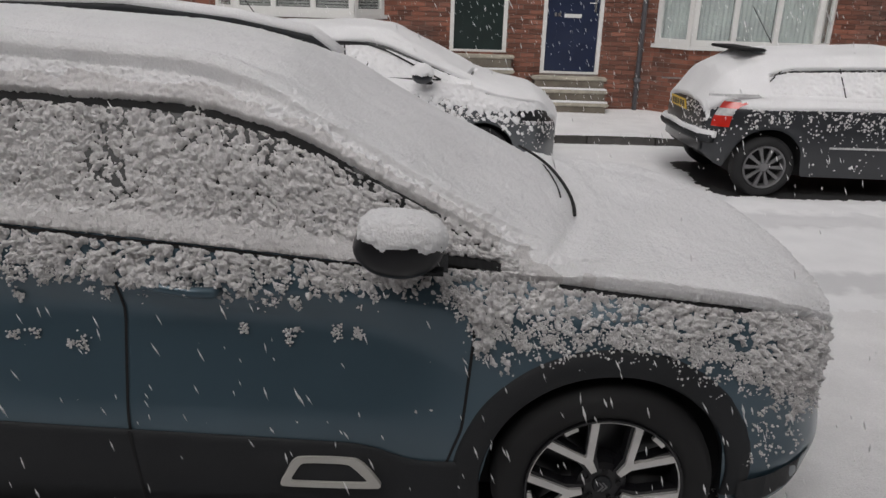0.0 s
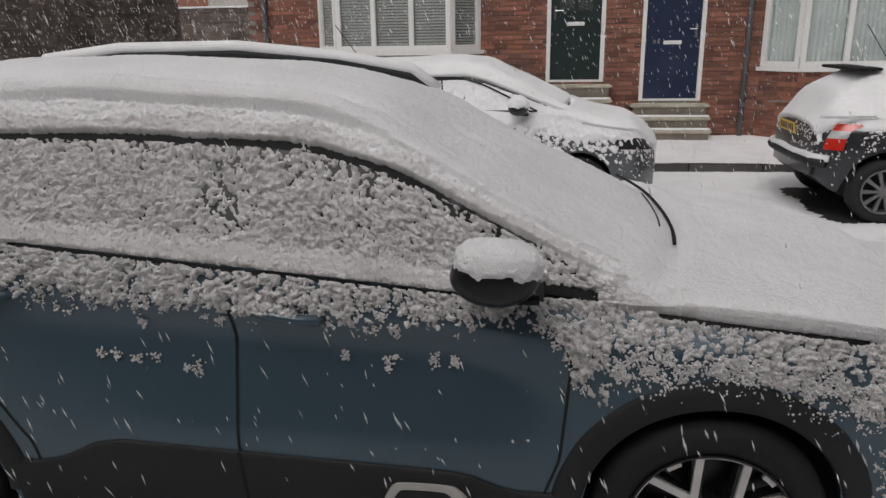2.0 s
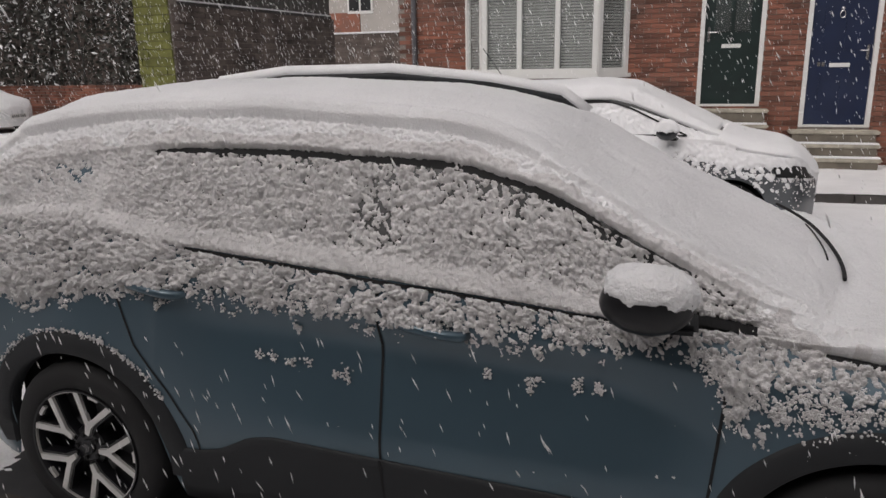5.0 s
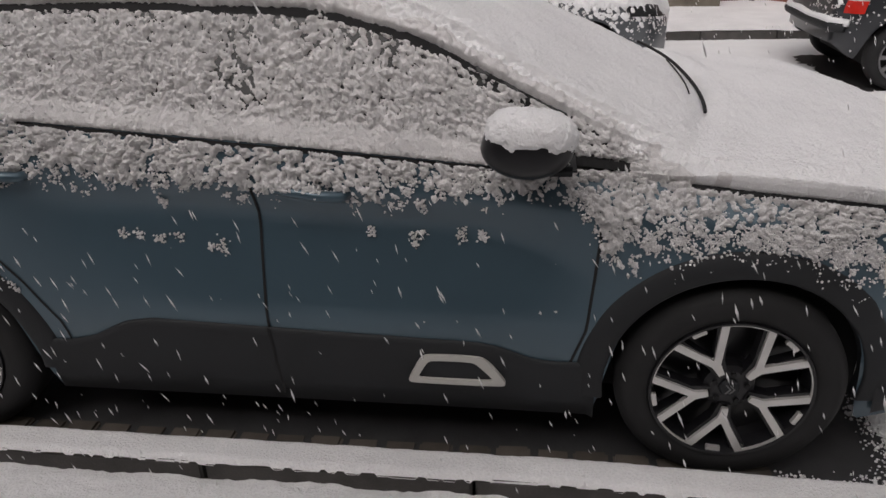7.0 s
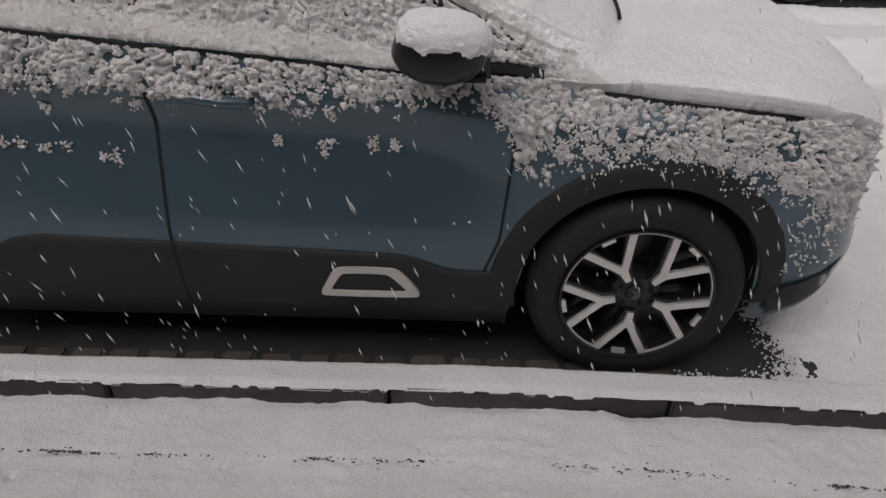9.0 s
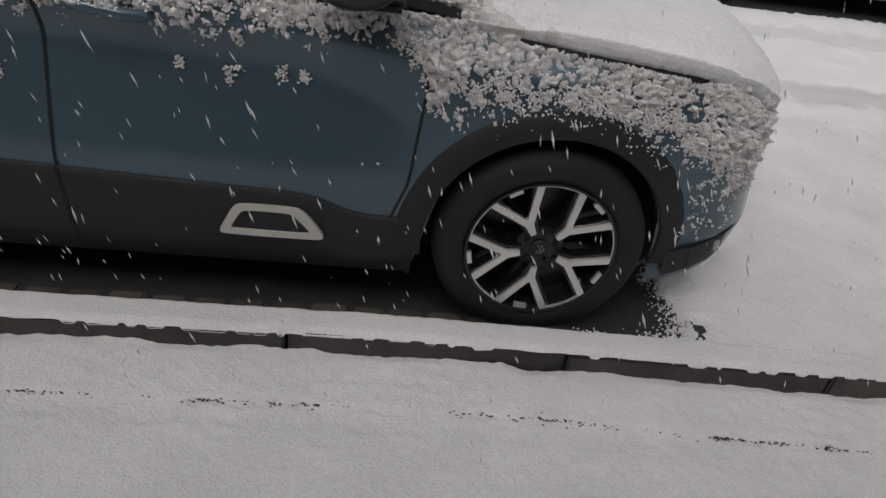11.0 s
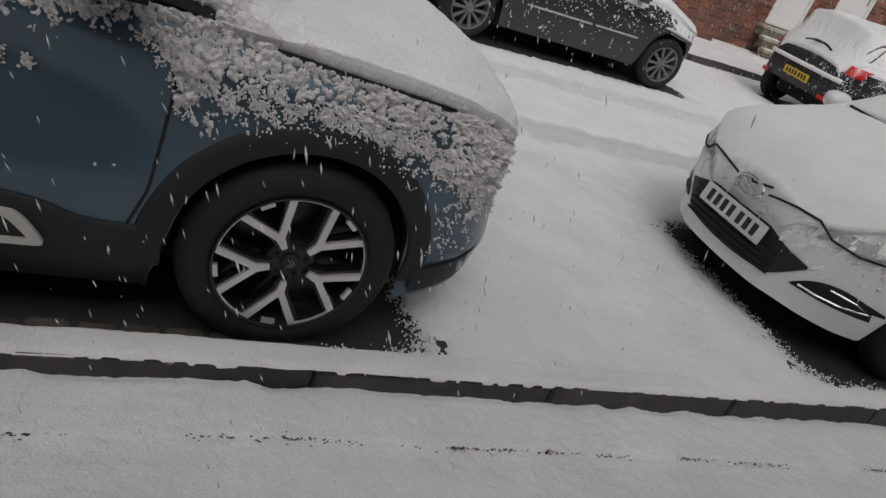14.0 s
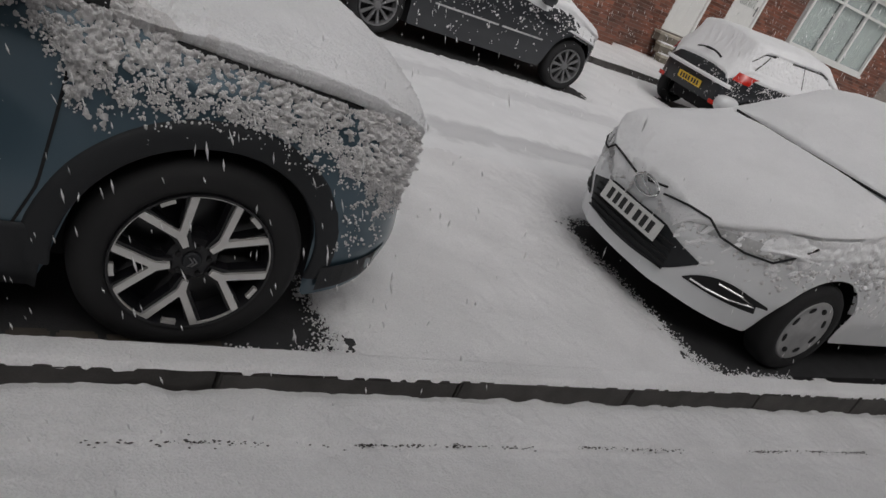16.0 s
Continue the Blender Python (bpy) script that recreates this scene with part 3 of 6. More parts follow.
def RAIL(sy, up):
    return [(x, sy * v, z + up) for x, v, z in ((-3.12, .59, 1.55), (-3.0, .6, 1.66), (-2.6, .605, 1.7), (-2.0, .61, 1.705), (-1.5, .62, 1.665), (-1.15, .64, 1.59), (-1.02, .65, 1.5))]


def crossover():
    car = thing("crossover_car", (0, 0.92, 0), 0, label="dark blue-grey crossover car covered in fresh snow beside the kerb", category="car")
    P = lambda m, two: (m, two)
    g = shell(CROSS, car, cross_panels, dict(
        fender=(PAINT, True), front_bumper=(PAINT, True), front_door=(PAINT, True), rear_door=(PAINT, True), rear_wing=(PAINT, True), tailgate=(PAINT, True), bonnet=(PAINT, False),
        windscreen=(GLASS, False), front_side_window=(GLASS, True), rear_side_window=(GLASS, True), roof=(PAINT, False), rear_window=(GLASS, False)))
    wheels(car, two_tone_wheel, 2.73, 0.92, 0.352, -24)
    underbody(car, CROSS, 0.68)
    # black plastic along the sills and round the wheel arches
    for ax in (0.0, -2.73):
        rings = []
        for k in range(61):
            a = radians(-8 + 196 * k / 60)
            ring = []
            for r, out in ((.392, -.05), (.394, .004), (.402, .012), (.47, .010), (.482, .0), (.484, -.03)):
                px, pz = ax + r * math.cos(a), max(.36 + r * math.sin(a), .205)
                ring.append((px, on_side(g, px, pz) - out, pz))
            rings.append(ring)
        V = np.array(rings).reshape(-1, 3)
        grid_part("arch_cladding", V, quads(61, 6).reshape(-1, 4), CLAD, car)
    sx = np.linspace(-2.3, -.415, 90)
    tops = curve([(-2.3, .43), (-2.2, .43), (-2.1, .455), (-1.97, .525), (-1.87, .543), (-.79, .5), (-.72, .485), (-.62, .44), (-.55, .43), (-.4, .43)], sx, .02)
    V = []
    for x, t in zip(sx, tops):
        for q, out in ((0, -.03), (0, .006), (.3, .012), (.6, .013), (.9, .012), (.985, .009), (1.0, .002), (1.0, -.02)):
            z = .205 + (t - .205) * q
            V.append((x, on_side(g, x, z) - out, z))
    grid_part("sill_cladding", np.array(V), quads(90, 8).reshape(-1, 4), CLAD, car, label="black plastic sill")
    # gaps round the doors
    strip(g, [(-.425, .96), (-.43, .86), (-.44, .72), (-.455, .56), (-.5, .42), (-.535, .3)], 0.009, "door_gap", BLACK, car)
    strip(g, [(-1.47, 1.1), (-1.47, .8), (-1.466, .5), (-1.46, .24)], 0.009, "door_gap", BLACK, car, 0.003, 24)
    strip(g, [(-1.466, .53), (-1.46, .24)], 0.009, "door_gap", BLACK, car, 0.0145, 8)
    strip(g, [(-2.5, 1.1), (-2.46, .95), (-2.42, .82), (-2.3, .66), (-2.2, .5), (-2.18, .24)], 0.009, "door_gap", BLACK, car)
    # grey framed bump guard
    y = on_side(g, -0.86, 0.4) - 0.012
    bm = bmesh.new()
    outer = [(-1.02, .345), (-1.0, .385), (-.972, .442), (-.94, .452), (-.79, .452), (-.762, .44), (-.715, .38), (-.694, .345), (-.73, .34), (-.985, .34)]
    inner = [(-.985, .362), (-.972, .385), (-.95, .424), (-.93, .43), (-.81, .43), (-.79, .42), (-.752, .38), (-.738, .362), (-.76, .359), (-.965, .359)]
    for _ in range(2):
        # round the corners off
        outer, inner = ([((1 - w) * p[0] + w * q[0], (1 - w) * p[1] + w * q[1]) for p, q in zip(ring, ring[1:] + ring[:1]) for w in (.25, .75)] for ring in (outer, inner))
    fa = [[bm.verts.new((a, yy, b)) for a, b in ring] for ring, yy in ((outer, y - 0.002), (outer, y - 0.018), (inner, y - 0.018), (inner, y - 0.002))]
    for q, w in zip(fa, fa[1:]):
        for k in range(len(q)):
            bm.faces.new((q[k], q[(k + 1) % len(q)], w[(k + 1) % len(q)], w[k]))
    bmesh.ops.recalc_face_normals(bm, faces=bm.faces[:])
    guard = part("bump_guard", bm, GREYTRIM, car, "light grey framed side bump guard")
    bm = prism(bmesh.new(), inner, y - 0.008, y + 0.01)
    part("guard_pad", bm, CLAD, guard)
    # door handles
    for hx, hz in ((-1.29, 0.995), (-2.295, 1.045)):
        hy = on_side(g, hx, hz)
        bm = bmesh.new()
        tube(bm, [(hx - .115, hy + .01, hz + .012), (hx - .1, hy - .02, hz + .012), (hx - .03, hy - .034, hz + .005), (hx + .05, hy - .034, hz - .006), (hx + .1, hy - .022, hz - .012), (hx + .115, hy + .01, hz - .014)], 0.017, 10)
        part("door_handle", bm, PAINT, car, smooth=True)
    # belt seal, roof rails, wiper
    strip(g, [(-2.2, 1.182), (-1.68, 1.139), (-.79, 1.064), (-.6, 1.05)], 0.012, "belt_seal", BLACK, car, 0.003, 40)
    strip(g, [(-2.42, 1.485), (-2.3, 1.496), (-1.88, 1.499), (-1.5, 1.488), (-1.25, 1.471), (-1.0, 1.41), (-.8, 1.322), (-.633, 1.235)], 0.024, "window_seal", BLACK, car, 0.004, 60)
    for sy in (-1, 1):
        bm = bmesh.new()
        tube(bm, RAIL(sy, -0.06 if sy < 0 else 0.018), 0.02, 10)
        part("roof_rail", bm, CLAD, car, "black roof rail", smooth=True)
    bm = bmesh.new()
    tube(bm, [(-.045 - .14 * abs(q / .8) ** 2.4, q, 1.105 + .03 * (q > .2) * (q - .2)) for q in np.linspace(-.42, .74, 16)], 0.0065, 8)
    tube(bm, [(-.095 - .14 * abs(q / .8) ** 2.4, q, 1.135 + .02 * (q > .2) * (q - .2)) for q in np.linspace(-.3, .25, 10)], 0.003, 6)
    part("wiper", bm, BLACK, car)
    for sy in (-1, 1):
        mirror(car, -0.644, sy * 1.04, 1.184, 1.0, GLOSSBLACK)
    strip(g, [(-.18, 1.005), (-.05, .994), (.15, .974), (.3, .96), (.4, .948)], .014, "bonnet_gap", BLACK, car, .008, 30)
    strip(g, [(.5, .77), (.58, .765), (.68, .75), (.76, .735)], .05, "headlamp", CLEARLAMP, car, .004)
    strip(g, [(-.62, 1.09), (-.52, 1.083), (-.44, 1.074), (-.35, 1.06)], .024, "mirror_sail", BLACK, car, .016)
    strip(g, [(.45, .3), (.55, .315), (.64, .335), (.73, .37)], .12, "lower_bumper", CLAD, car, .012, 7)
    return car, g


cross, cross_skin = crossover()


def cross_snow(P, N, U, right):
    x, z = P[..., 0], P[..., 2]
    arc_len = np.cumsum(np.concatenate([np.zeros((P.shape[0], 1)), np.linalg.norm(np.diff(P, axis=1), axis=-1)], 1), 1)
    arc_len = arc_len - arc_len[:, P.shape[1] // 2][:, None] + 5.0
    row = P[:, int(np.searchsorted(U[0], 3.0))]
    along = np.concatenate([[0], np.cumsum(np.linalg.norm(np.diff(row, axis=0), axis=-1))])[:, None]
    wx, ws = along + 0.008 * vnoise(P, 0.03, 50), arc_len + 0.008 * vnoise(P, 0.03, 51)
    c1, own1 = cells(wx, ws, 0.0165, 2)
    c2, own2 = cells(wx, ws, 0.0095, 9)
    c3, own3 = cells(wx, ws, 0.055, 14)
    big, mid, fine = vnoise(P, 0.22, 1), vnoise(P, 0.07, 2), vnoise(P, 0.009, 3)
    sm = vnoise(P, 0.03, 8)
    clod = 0.72 * c1 + 0.46 * c2 + 0.12 * fine + 0.24 * c3 + 0.1 * sm
    top = 0.043 + 0.008 * big + 0.003 * sm + 0.0016 * fine + 0.001 * c2
    # windows: clotted snow that lets the glass show between the clods
    bare = 0.0085 * np.exp(-((x + 1.5 - 0.05 * (z - 1.3)) / 0.09) ** 2) * (0.8 + 0.5 * big)
    bare = bare + 0.0115 * step(4.55, 4.9, U) * step(-1.5, -1.3, x) * (0.7 + 0.9 * mid) + 0.011 * step(4.68, 4.92, U) * step(-2.3, -2.1, x) * (1 - step(-1.68, -1.6, x)) * (0.6 + 0.8 * mid)
    glass = -0.0098 + 0.0275 * clod + 0.002 * fine + 0.004 * mid + 0.002 * big - 1.35 * np.maximum(bare, 0)
    # roof edge and pillars: lumpy
    edge = 0.016 + 0.013 * clod + 0.004 * mid + 0.002 * fine
    t = glass + (edge - glass) * step(4.99, 5.06, U)
    lip = np.where((x > -3.1) & (x < -1.0), 5.84, 5.75)
    t = t + (top - t) * step(-.09, .05, U - lip + 0.05 * mid)
    # a ridge over the rail
    on_roof = step(-3.2, -3.0, x) * (1 - step(-1.2, -0.95, x))
    t = t + np.where(right, 0.022 + 0.006 * big, -0.03) * np.exp(-((U - 6.0) / 0.16) ** 2) * on_roof - 0.014 * np.exp(-((U - 6.4) / 0.16) ** 2) * on_roof
    t = t - 0.008 * np.exp(-((U - 5.74) / 0.05) ** 2) * on_roof * right
    # dark seal above the windows
    seal = np.exp(-((U - 4.965) / 0.02) ** 2) * step(-2.46, -2.38, x) * (1 - step(-0.62, -0.55, x))
    t = t - 0.05 * seal * np.clip(0.8 + 0.7 * mid + 0.4 * big, 0, 1)
    # a rounded ridge along the belt
    t = t + (0.017 + 0.006 * clod - t) * np.exp(-((U - 4.1) / 0.1) ** 4) * (1 - step(-0.75, -0.6, x))
    # the ridge turns up behind the rear window, and the small quarter window behind it is thinly covered
    t = t + (0.02 + 0.006 * clod - t) * np.exp(-((x + 2.6 - 0.1 * np.clip(U - 4.7, 0, 1)) / 0.04) ** 4) * step(4.05, 4.15, U) * (1 - step(4.85, 4.95, U))
    t = t - 0.012 * step(-3.0, -2.95, x) * (1 - step(-2.68, -2.65, x)) * step(4.45, 4.6, U) * (1 - step(4.9, 4.98, U))
    # bonnet and cowl are thick
    hood = step(-0.42, -0.2, x) * step(3.98, 4.15, U)
    t = t + ((0.044 + 0.008 * big + 0.003 * sm + 0.0018 * fine + 0.0016 * c2) * (1 - 0.5 * step(.5, .8, x)) + 0.012 * clod * step(.55, .75, x) - t) * hood
    t = t + 0.014 * np.exp(-((U - 4.22) / 0.14) ** 2) * step(-.2, .0, x) * (1 - step(.4, .5, x))
    # below the belt: clods that thin out downwards to a ragged edge
    edge_z = np.interp(x, [-3.6, -2.9, -2.5, -2.2, -1.7, -1.45, -1.2, -.9, -.62, -.5, -.46, -.42, -.3, 0, .3, .45, .6, .9], [.9, .93, 1.0, 1.03, 1.03, .985, .995, .98, .985, .985, .94, .86, .85, .865, .83, .73, .66, .6])
    c = (z - edge_z) / np.interp(x, [-.6, -.4, 9], [.05, .13, .13]) + 0.5 * mid + 0.5 * big
    low = -0.043 + 0.019 * np.clip(c, -1.3, 1.0) + 0.037 * clod + 0.012 * c3 * own3 + 0.003 * fine
    below = 1 - step(3.93, 3.99, U)
    t = t * (1 - below) + low * below
    seam = np.exp(-((U - 3.95) / np.where(x > -.3, 0.055, 0.03)) ** 2) * ((x < -0.72) & (x > -2.2) | (x > -0.18) & (x < 0.4))
    t = t - 0.075 * seam
    sail = np.exp(-((z - np.interp(x, [-.62, -.36], [1.085, 1.06])) / 0.017) ** 4) * step(-.66, -.6, x) * (1 - step(-.42, -.33, x))
    t = t - 0.045 * sail * np.clip(0.8 + 0.8 * mid, 0, 1)
    # a hollow lump over the headlamp
    ring = np.hypot((x - .7) / .09, (z - .72) / .055)
    t = t + 0.014 * np.exp(-((ring - 1) / .4) ** 2) * right
    arch = np.minimum(np.hypot(x, z - .36), np.hypot(x + 2.73, z - .36))
    t = np.where(arch < 0.485, t - 0.012 - 0.25 * (0.485 - arch), t)
    t = np.where((U < 0.9), -0.03, t)
    # fold where the windscreen meets the bonnet
    xw = -0.05 - 0.14 * np.abs(P[..., 1] / 0.8) ** 2.4
    t = t - 0.014 * np.exp(-((x - xw) / 0.05) ** 2) * (np.abs(P[..., 1]) < 0.8) + 0.012 * np.exp(-((x - xw - 0.08) / 0.05) ** 2) * (np.abs(P[..., 1]) < 0.8)
    # hollow behind the wiper
    hollow = np.exp(-(((x - xw - 0.005) / 0.02) ** 2)) * step(-0.5, -0.2, P[..., 1]) * (1 - step(0.65, 0.75, P[..., 1])) * (0.7 + 0.5 * mid)
    t = t - 0.03 * hollow
    t = np.where(x > 0.812, low, t)
    t = np.where(~right & (U < 4), -0.03, t)
    # a brushed patch at the windscreen's head
    t = t - 0.016 * np.exp(-(((x + 0.78) / 0.1) ** 2 + ((P[..., 1] + 0.32) / 0.06) ** 2)) * (0.6 + 0.8 * mid)
    return t


Q, N, T, U = snow_shell(cross_skin, cross_snow, "snow_cover", cross.matrix_basis, "thick fresh snow clinging to the blue-grey crossover car", up=4.3, clotted=True, coarse_from=6.25)
# a crust of loose grains over the steep snow on the side, the windows and the edge of the roof
rng = np.random.default_rng(71)
n = 120000
i, j = rng.integers(1, Q.shape[0] - 2, n), rng.integers(1, int(np.searchsorted(U[: len(U) // 2], 5.75)), n)
area = np.linalg.norm(np.cross(Q[i + 1, j] - Q[i - 1, j], Q[i, j + 1] - Q[i, j - 1]), axis=-1)
ok = (T[i, j] > .004) & (Q[i, j, 1] < 0) & (rng.random(n) < np.minimum(area / np.percentile(area, 90), 1)) & ~((U[j] > 4.0) & (Q[i, j, 0] > -.3))
ok &= rng.random(n) < np.where((U[j] > 5.05) | (U[j] > 3.99) & (U[j] < 4.2), .35, 1.0)
i, j = i[ok][:24000], j[ok][:24000]
crust = grains("snow_crust", Q[i, j] + N[i, j] * .001, rng.uniform(.002, .0044, len(i)), 72, "loose grains of snow crusted on the side of the crossover", 1)
crust.matrix_basis = cross.matrix_basis
ob = part("rail_snow", tube(bmesh.new(), [(x, y, z + .004 * math.sin(9 * x) + .004 * math.sin(31 * x)) for x, y, z in RAIL(1, 0.048)], 0.026, 14), SNOW, None, smooth=True)
ob.matrix_basis = pose(0, .92, 0)
tagged(ob, "roll of snow lying on the roof rail", "snow", kind="stuff")


def snow_cap(loc, size, seed, label, drop=0.0):
    """A rounded heap of snow on a small thing."""
    bm = bmesh.new()
    bmesh.ops.create_uvsphere(bm, u_segments=48, v_segments=32, radius=1)
    co = np.array([v.co[:] for v in bm.verts])
    k = lumps(co * np.array(size), 0.04, seed) * 0.006 + vnoise(co * np.array(size), 0.015, seed + 3) * 0.002
    for v, d in zip(bm.verts, k):
        n = v.co.normalized()
        z = max(v.co.z, drop - 0.06 + 40 * float(d) if v.co.z < drop + 0.2 else -9)
        v.co = Vector((n.x * size[0], n.y * size[1], z * size[2])) + n * float(d)
    me = bpy.data.meshes.new("snow_cap")
    bm.to_mesh(me)
    bm.free()
    me.materials.append(SNOW)
    me.shade_smooth()
    ob = new("snow_cap", me)
    ob.location = loc
    return tagged(ob, label, "snow", kind="stuff")




def mirror_snow(loc):
    """Snow heaped on a mirror's housing, thinning to a ragged edge half way down."""
    a, b = np.meshgrid(np.linspace(0, 2 * math.pi, 181), np.linspace(-0.6, math.pi / 2, 110), indexing="ij")
    c = np.stack([np.cos(a) * np.cos(b), np.sin(a) * np.cos(b), np.sin(b)], -1)
    P = mirror_form(c)
    N = c / (0.122, 0.082, 0.075)
    N = N / np.linalg.norm(N, axis=-1, keepdims=True)
    h = P[..., 2] - 0.022 + 0.13 * P[..., 0] + 0.012 * vnoise(P, 0.04, 5) + 0.009 * vnoise(P, 0.014, 6)
    T = -0.005 + 0.024 * step(-0.026, 0.05, h) + 0.003 * vnoise(P, 0.05, 7) + 0.0022 * vnoise(P, 0.012, 8) + 0.0012 * vnoise(P, 0.006, 9)
    q = quads(*a.shape).reshape(-1, 4)
    keep = T.reshape(-1)[q].max(1) > -0.002
    ob = grid_part("snow_cap", (P + N * T[..., None]).reshape(-1, 3), q[keep], SNOW)
    ob.location = loc
    return tagged(ob, "rounded snow cap on the wing mirror", "snow", kind="stuff")


mirror_snow((-0.644, -0.12, 1.184))


def clods(name, pts, seed, label):
    """Small stuck clods of snow: each a cluster of little lumps."""
    rnd = random.Random(seed)
    bm = bmesh.new()
    for x, y, z, s in pts:
        for k in range(int(5 + 9 * s / 0.03)):
            c = Vector((x + rnd.gauss(0, s * 0.45), y + rnd.uniform(-0.006, 0.004), z + rnd.gauss(0, s * 0.7)))
            r = rnd.uniform(0.12, 0.4) * s
            bmesh.ops.create_icosphere(bm, subdivisions=2, radius=r, matrix=Matrix.LocRotScale(c, Euler((rnd.random() * 6, rnd.random() * 6, 0)), (1, 0.7, rnd.uniform(0.8, 1.3))))
    co = np.array([v.co[:] for v in bm.verts])
    push = np.stack([0.0035 * vnoise(co, 0.008, seed + k) + 0.0025 * vnoise(co, 0.004, seed + 9 + k) for k in range(3)], -1)
    for v, d in zip(bm.verts, push):
        v.co += Vector(d)
    me = bpy.data.meshes.new(name)
    bm.to_mesh(me)
    bm.free()
    me.materials.append(CLOTTED_SHADED)
    return tagged(new(name, me), label, "snow", kind="stuff")


def on_cross(x, z, s):
    return (x, 0.92 + on_side(cross_skin, x, z) - 0.004, z, s)


def stuck(xz, seed, count, spread, r0, r1, label, out=0.0):
    """Clusters of grains stuck to the crossover's side at (x, z)."""
    rng = np.random.default_rng(seed)
    c = np.array([on_cross(x, z, 0)[:3] for x, z in xz]) - (0, out, 0)
    pts, rad = clusters(rng, c, np.tile((0.0, -1.0, 0.0), (len(c), 1)), count, rng.uniform(*spread, len(c)), r0, r1)
    grains("snow_clods", pts, rad, seed, label)


doors = [(-1.115, .855), (-1.11, .84), (-.985, .835), (-.98, .815), (-.96, .85), (-.84, .86), (-.835, .84), (-.78, .85), (-.775, .835), (-1.6, .81), (-1.605, .79), (-1.59, .775), (-1.635, .79), (-1.74, .82), (-1.8, .815), (-1.87, .83),
         (-1.77, .95), (-1.77, .935), (-.96, .955), (-.95, .94), (-1.92, .83), (-.72, .975), (-1.02, .95)]
stuck(doors, 5, (12, 26), (.006, .0095), .002, .005, "small clods of snow stuck to the car doors")
stuck([(hx - .1 + .016 * k, hz + .034 - .003 * k) for hx, hz in ((-1.29, .995), (-2.295, 1.045)) for k in range(9)], 9, (16, 26), (.008, .011), .004, .008, "snow heaped on the door handles", .03)

# the ragged lower edge of the clinging snow
rng = np.random.default_rng(17)
xz = []
while len(xz) < 620:
    x, z = rng.uniform(-2.7, .76), rng.uniform(.5, 1.07)
    arch = min(math.hypot(x, z - .36), math.hypot(x + 2.73, z - .36))
    edge = np.interp(x, [-2.7, -2.2, -1.45, -.62, -.48, -.42, -.3, 0, .3, .45, .6, .8], [.97, 1.0, .985, .975, .97, .87, .83, .85, .8, .7, .62, .55])
    dense = math.exp(-((z - edge - .035) / .04) ** 2) * (.3 if x < -.5 else 1.0) * (math.sin(41 * x + 3 * math.sin(60 * z)) * math.sin(47 * z + 2 * math.sin(33 * x)) > -.05)
    if arch > .488 and rng.random() < dense:
        xz.append((x, z))
stuck(xz, 18, (6, 17), (.005, .011), .002, .0048, "clods of snow along the lower edge of the clinging snow")
xz = [(.445 * math.cos(a) + rng.normal(0, .004), .36 + (.44 + rng.uniform(-.03, .05)) * math.sin(a)) for a in rng.uniform(.75, 2.1, 90)]
xz += [(-2.73 + .487 * math.cos(a), .36 + .49 * math.sin(a)) for a in rng.uniform(.55, 2.5, 110)]
xz += [(rng.uniform(.44, .66), rng.uniform(.4, .7)) for _ in range(60)]
xz += [(-.4 + rng.normal(0, .012), z) for z in np.linspace(.79, .93, 22)]
stuck(xz, 19, (2, 7), (.003, .008), .0018, .0045, "specks of snow stuck to the wheel arch and bumper")


# ---- street: one ground sheet, kerbs, pavements ----
FAR_KERB, WALL_Y = 7.75, 10.48


def bend(x):
    """How far the kerb swings away from the road."""
    return -0.034 * np.maximum(0, np.asarray(x) + 0.4)



def structure(name, bm, material, label=""):
    ob = part(name, bm, material, None)
    return tagged(ob, label, name.split("_")[0], kind="structure")


structure("road", boxed(-80, 80, -0.045, FAR_KERB, -0.3, 0.0), ASPHALT, "dark wet asphalt under the snow")
structure("ground", boxed(-600, 600, -600, 600, -0.9, -0.32), ASPHALT, "ground under the street")
structure("pavement_near", boxed(-80, 80, -6.0, -0.172, -0.3, -0.07), DARKSTONE, "dark paving under snow")
structure("pavement_far", boxed(-80, 80, FAR_KERB + 0.13, WALL_Y + 0.02, -0.3, 0.105), DARKSTONE, "dark paving under snow")
structure("side_street", boxed(-80, -5.6, WALL_Y + 0.02, 80, -0.3, 0.06), ASPHALT, "snowy side street beside the terrace")

kerb = thing("kerb_near", (0, 0, 0), label="row of dark stone kerb blocks topped with snow", category="kerb", kind="structure")
me = bpy.data.meshes.new("kerb_stone")
bm = boxed(-0.452, 0.452, -0.172, -0.045, -0.25, 0.082, 0.008)
bm.to_mesh(me)
bm.free()
me.materials.append(DARKSTONE)
for k in range(-8, 9):
    ob = new("kerb_stone", me)
    ob.parent = kerb
    kx = 0.123 + 0.4575 + 0.915 * k
    ob.matrix_basis = pose(kx, float(bend(kx)) + random.uniform(-.003, .003), random.uniform(-.004, .004), 0, random.uniform(-.2, .2), -1.95 if kx > 0 else 0)
kerb2 = thing("kerb_far", (0, 0, 0), label="row of dark stone kerb blocks on the far side", category="kerb", kind="structure")
for k in range(-16, 24):
    ob = new("kerb_stone", me)
    ob.parent = kerb2
    ob.matrix_basis = pose(0.915 * k, FAR_KERB + 0.175, 0.045)
gutter = thing("gutter", (0, 0, 0), label="row of brown stone setts along the kerb", category="gutter", kind="structure")
me = bpy.data.meshes.new("sett")
bm = boxed(-0.06, 0.06, -0.035, 0.09, -0.1, 0.012, 0.01)
bm.to_mesh(me)
bm.free()
me.materials.append(SETT)
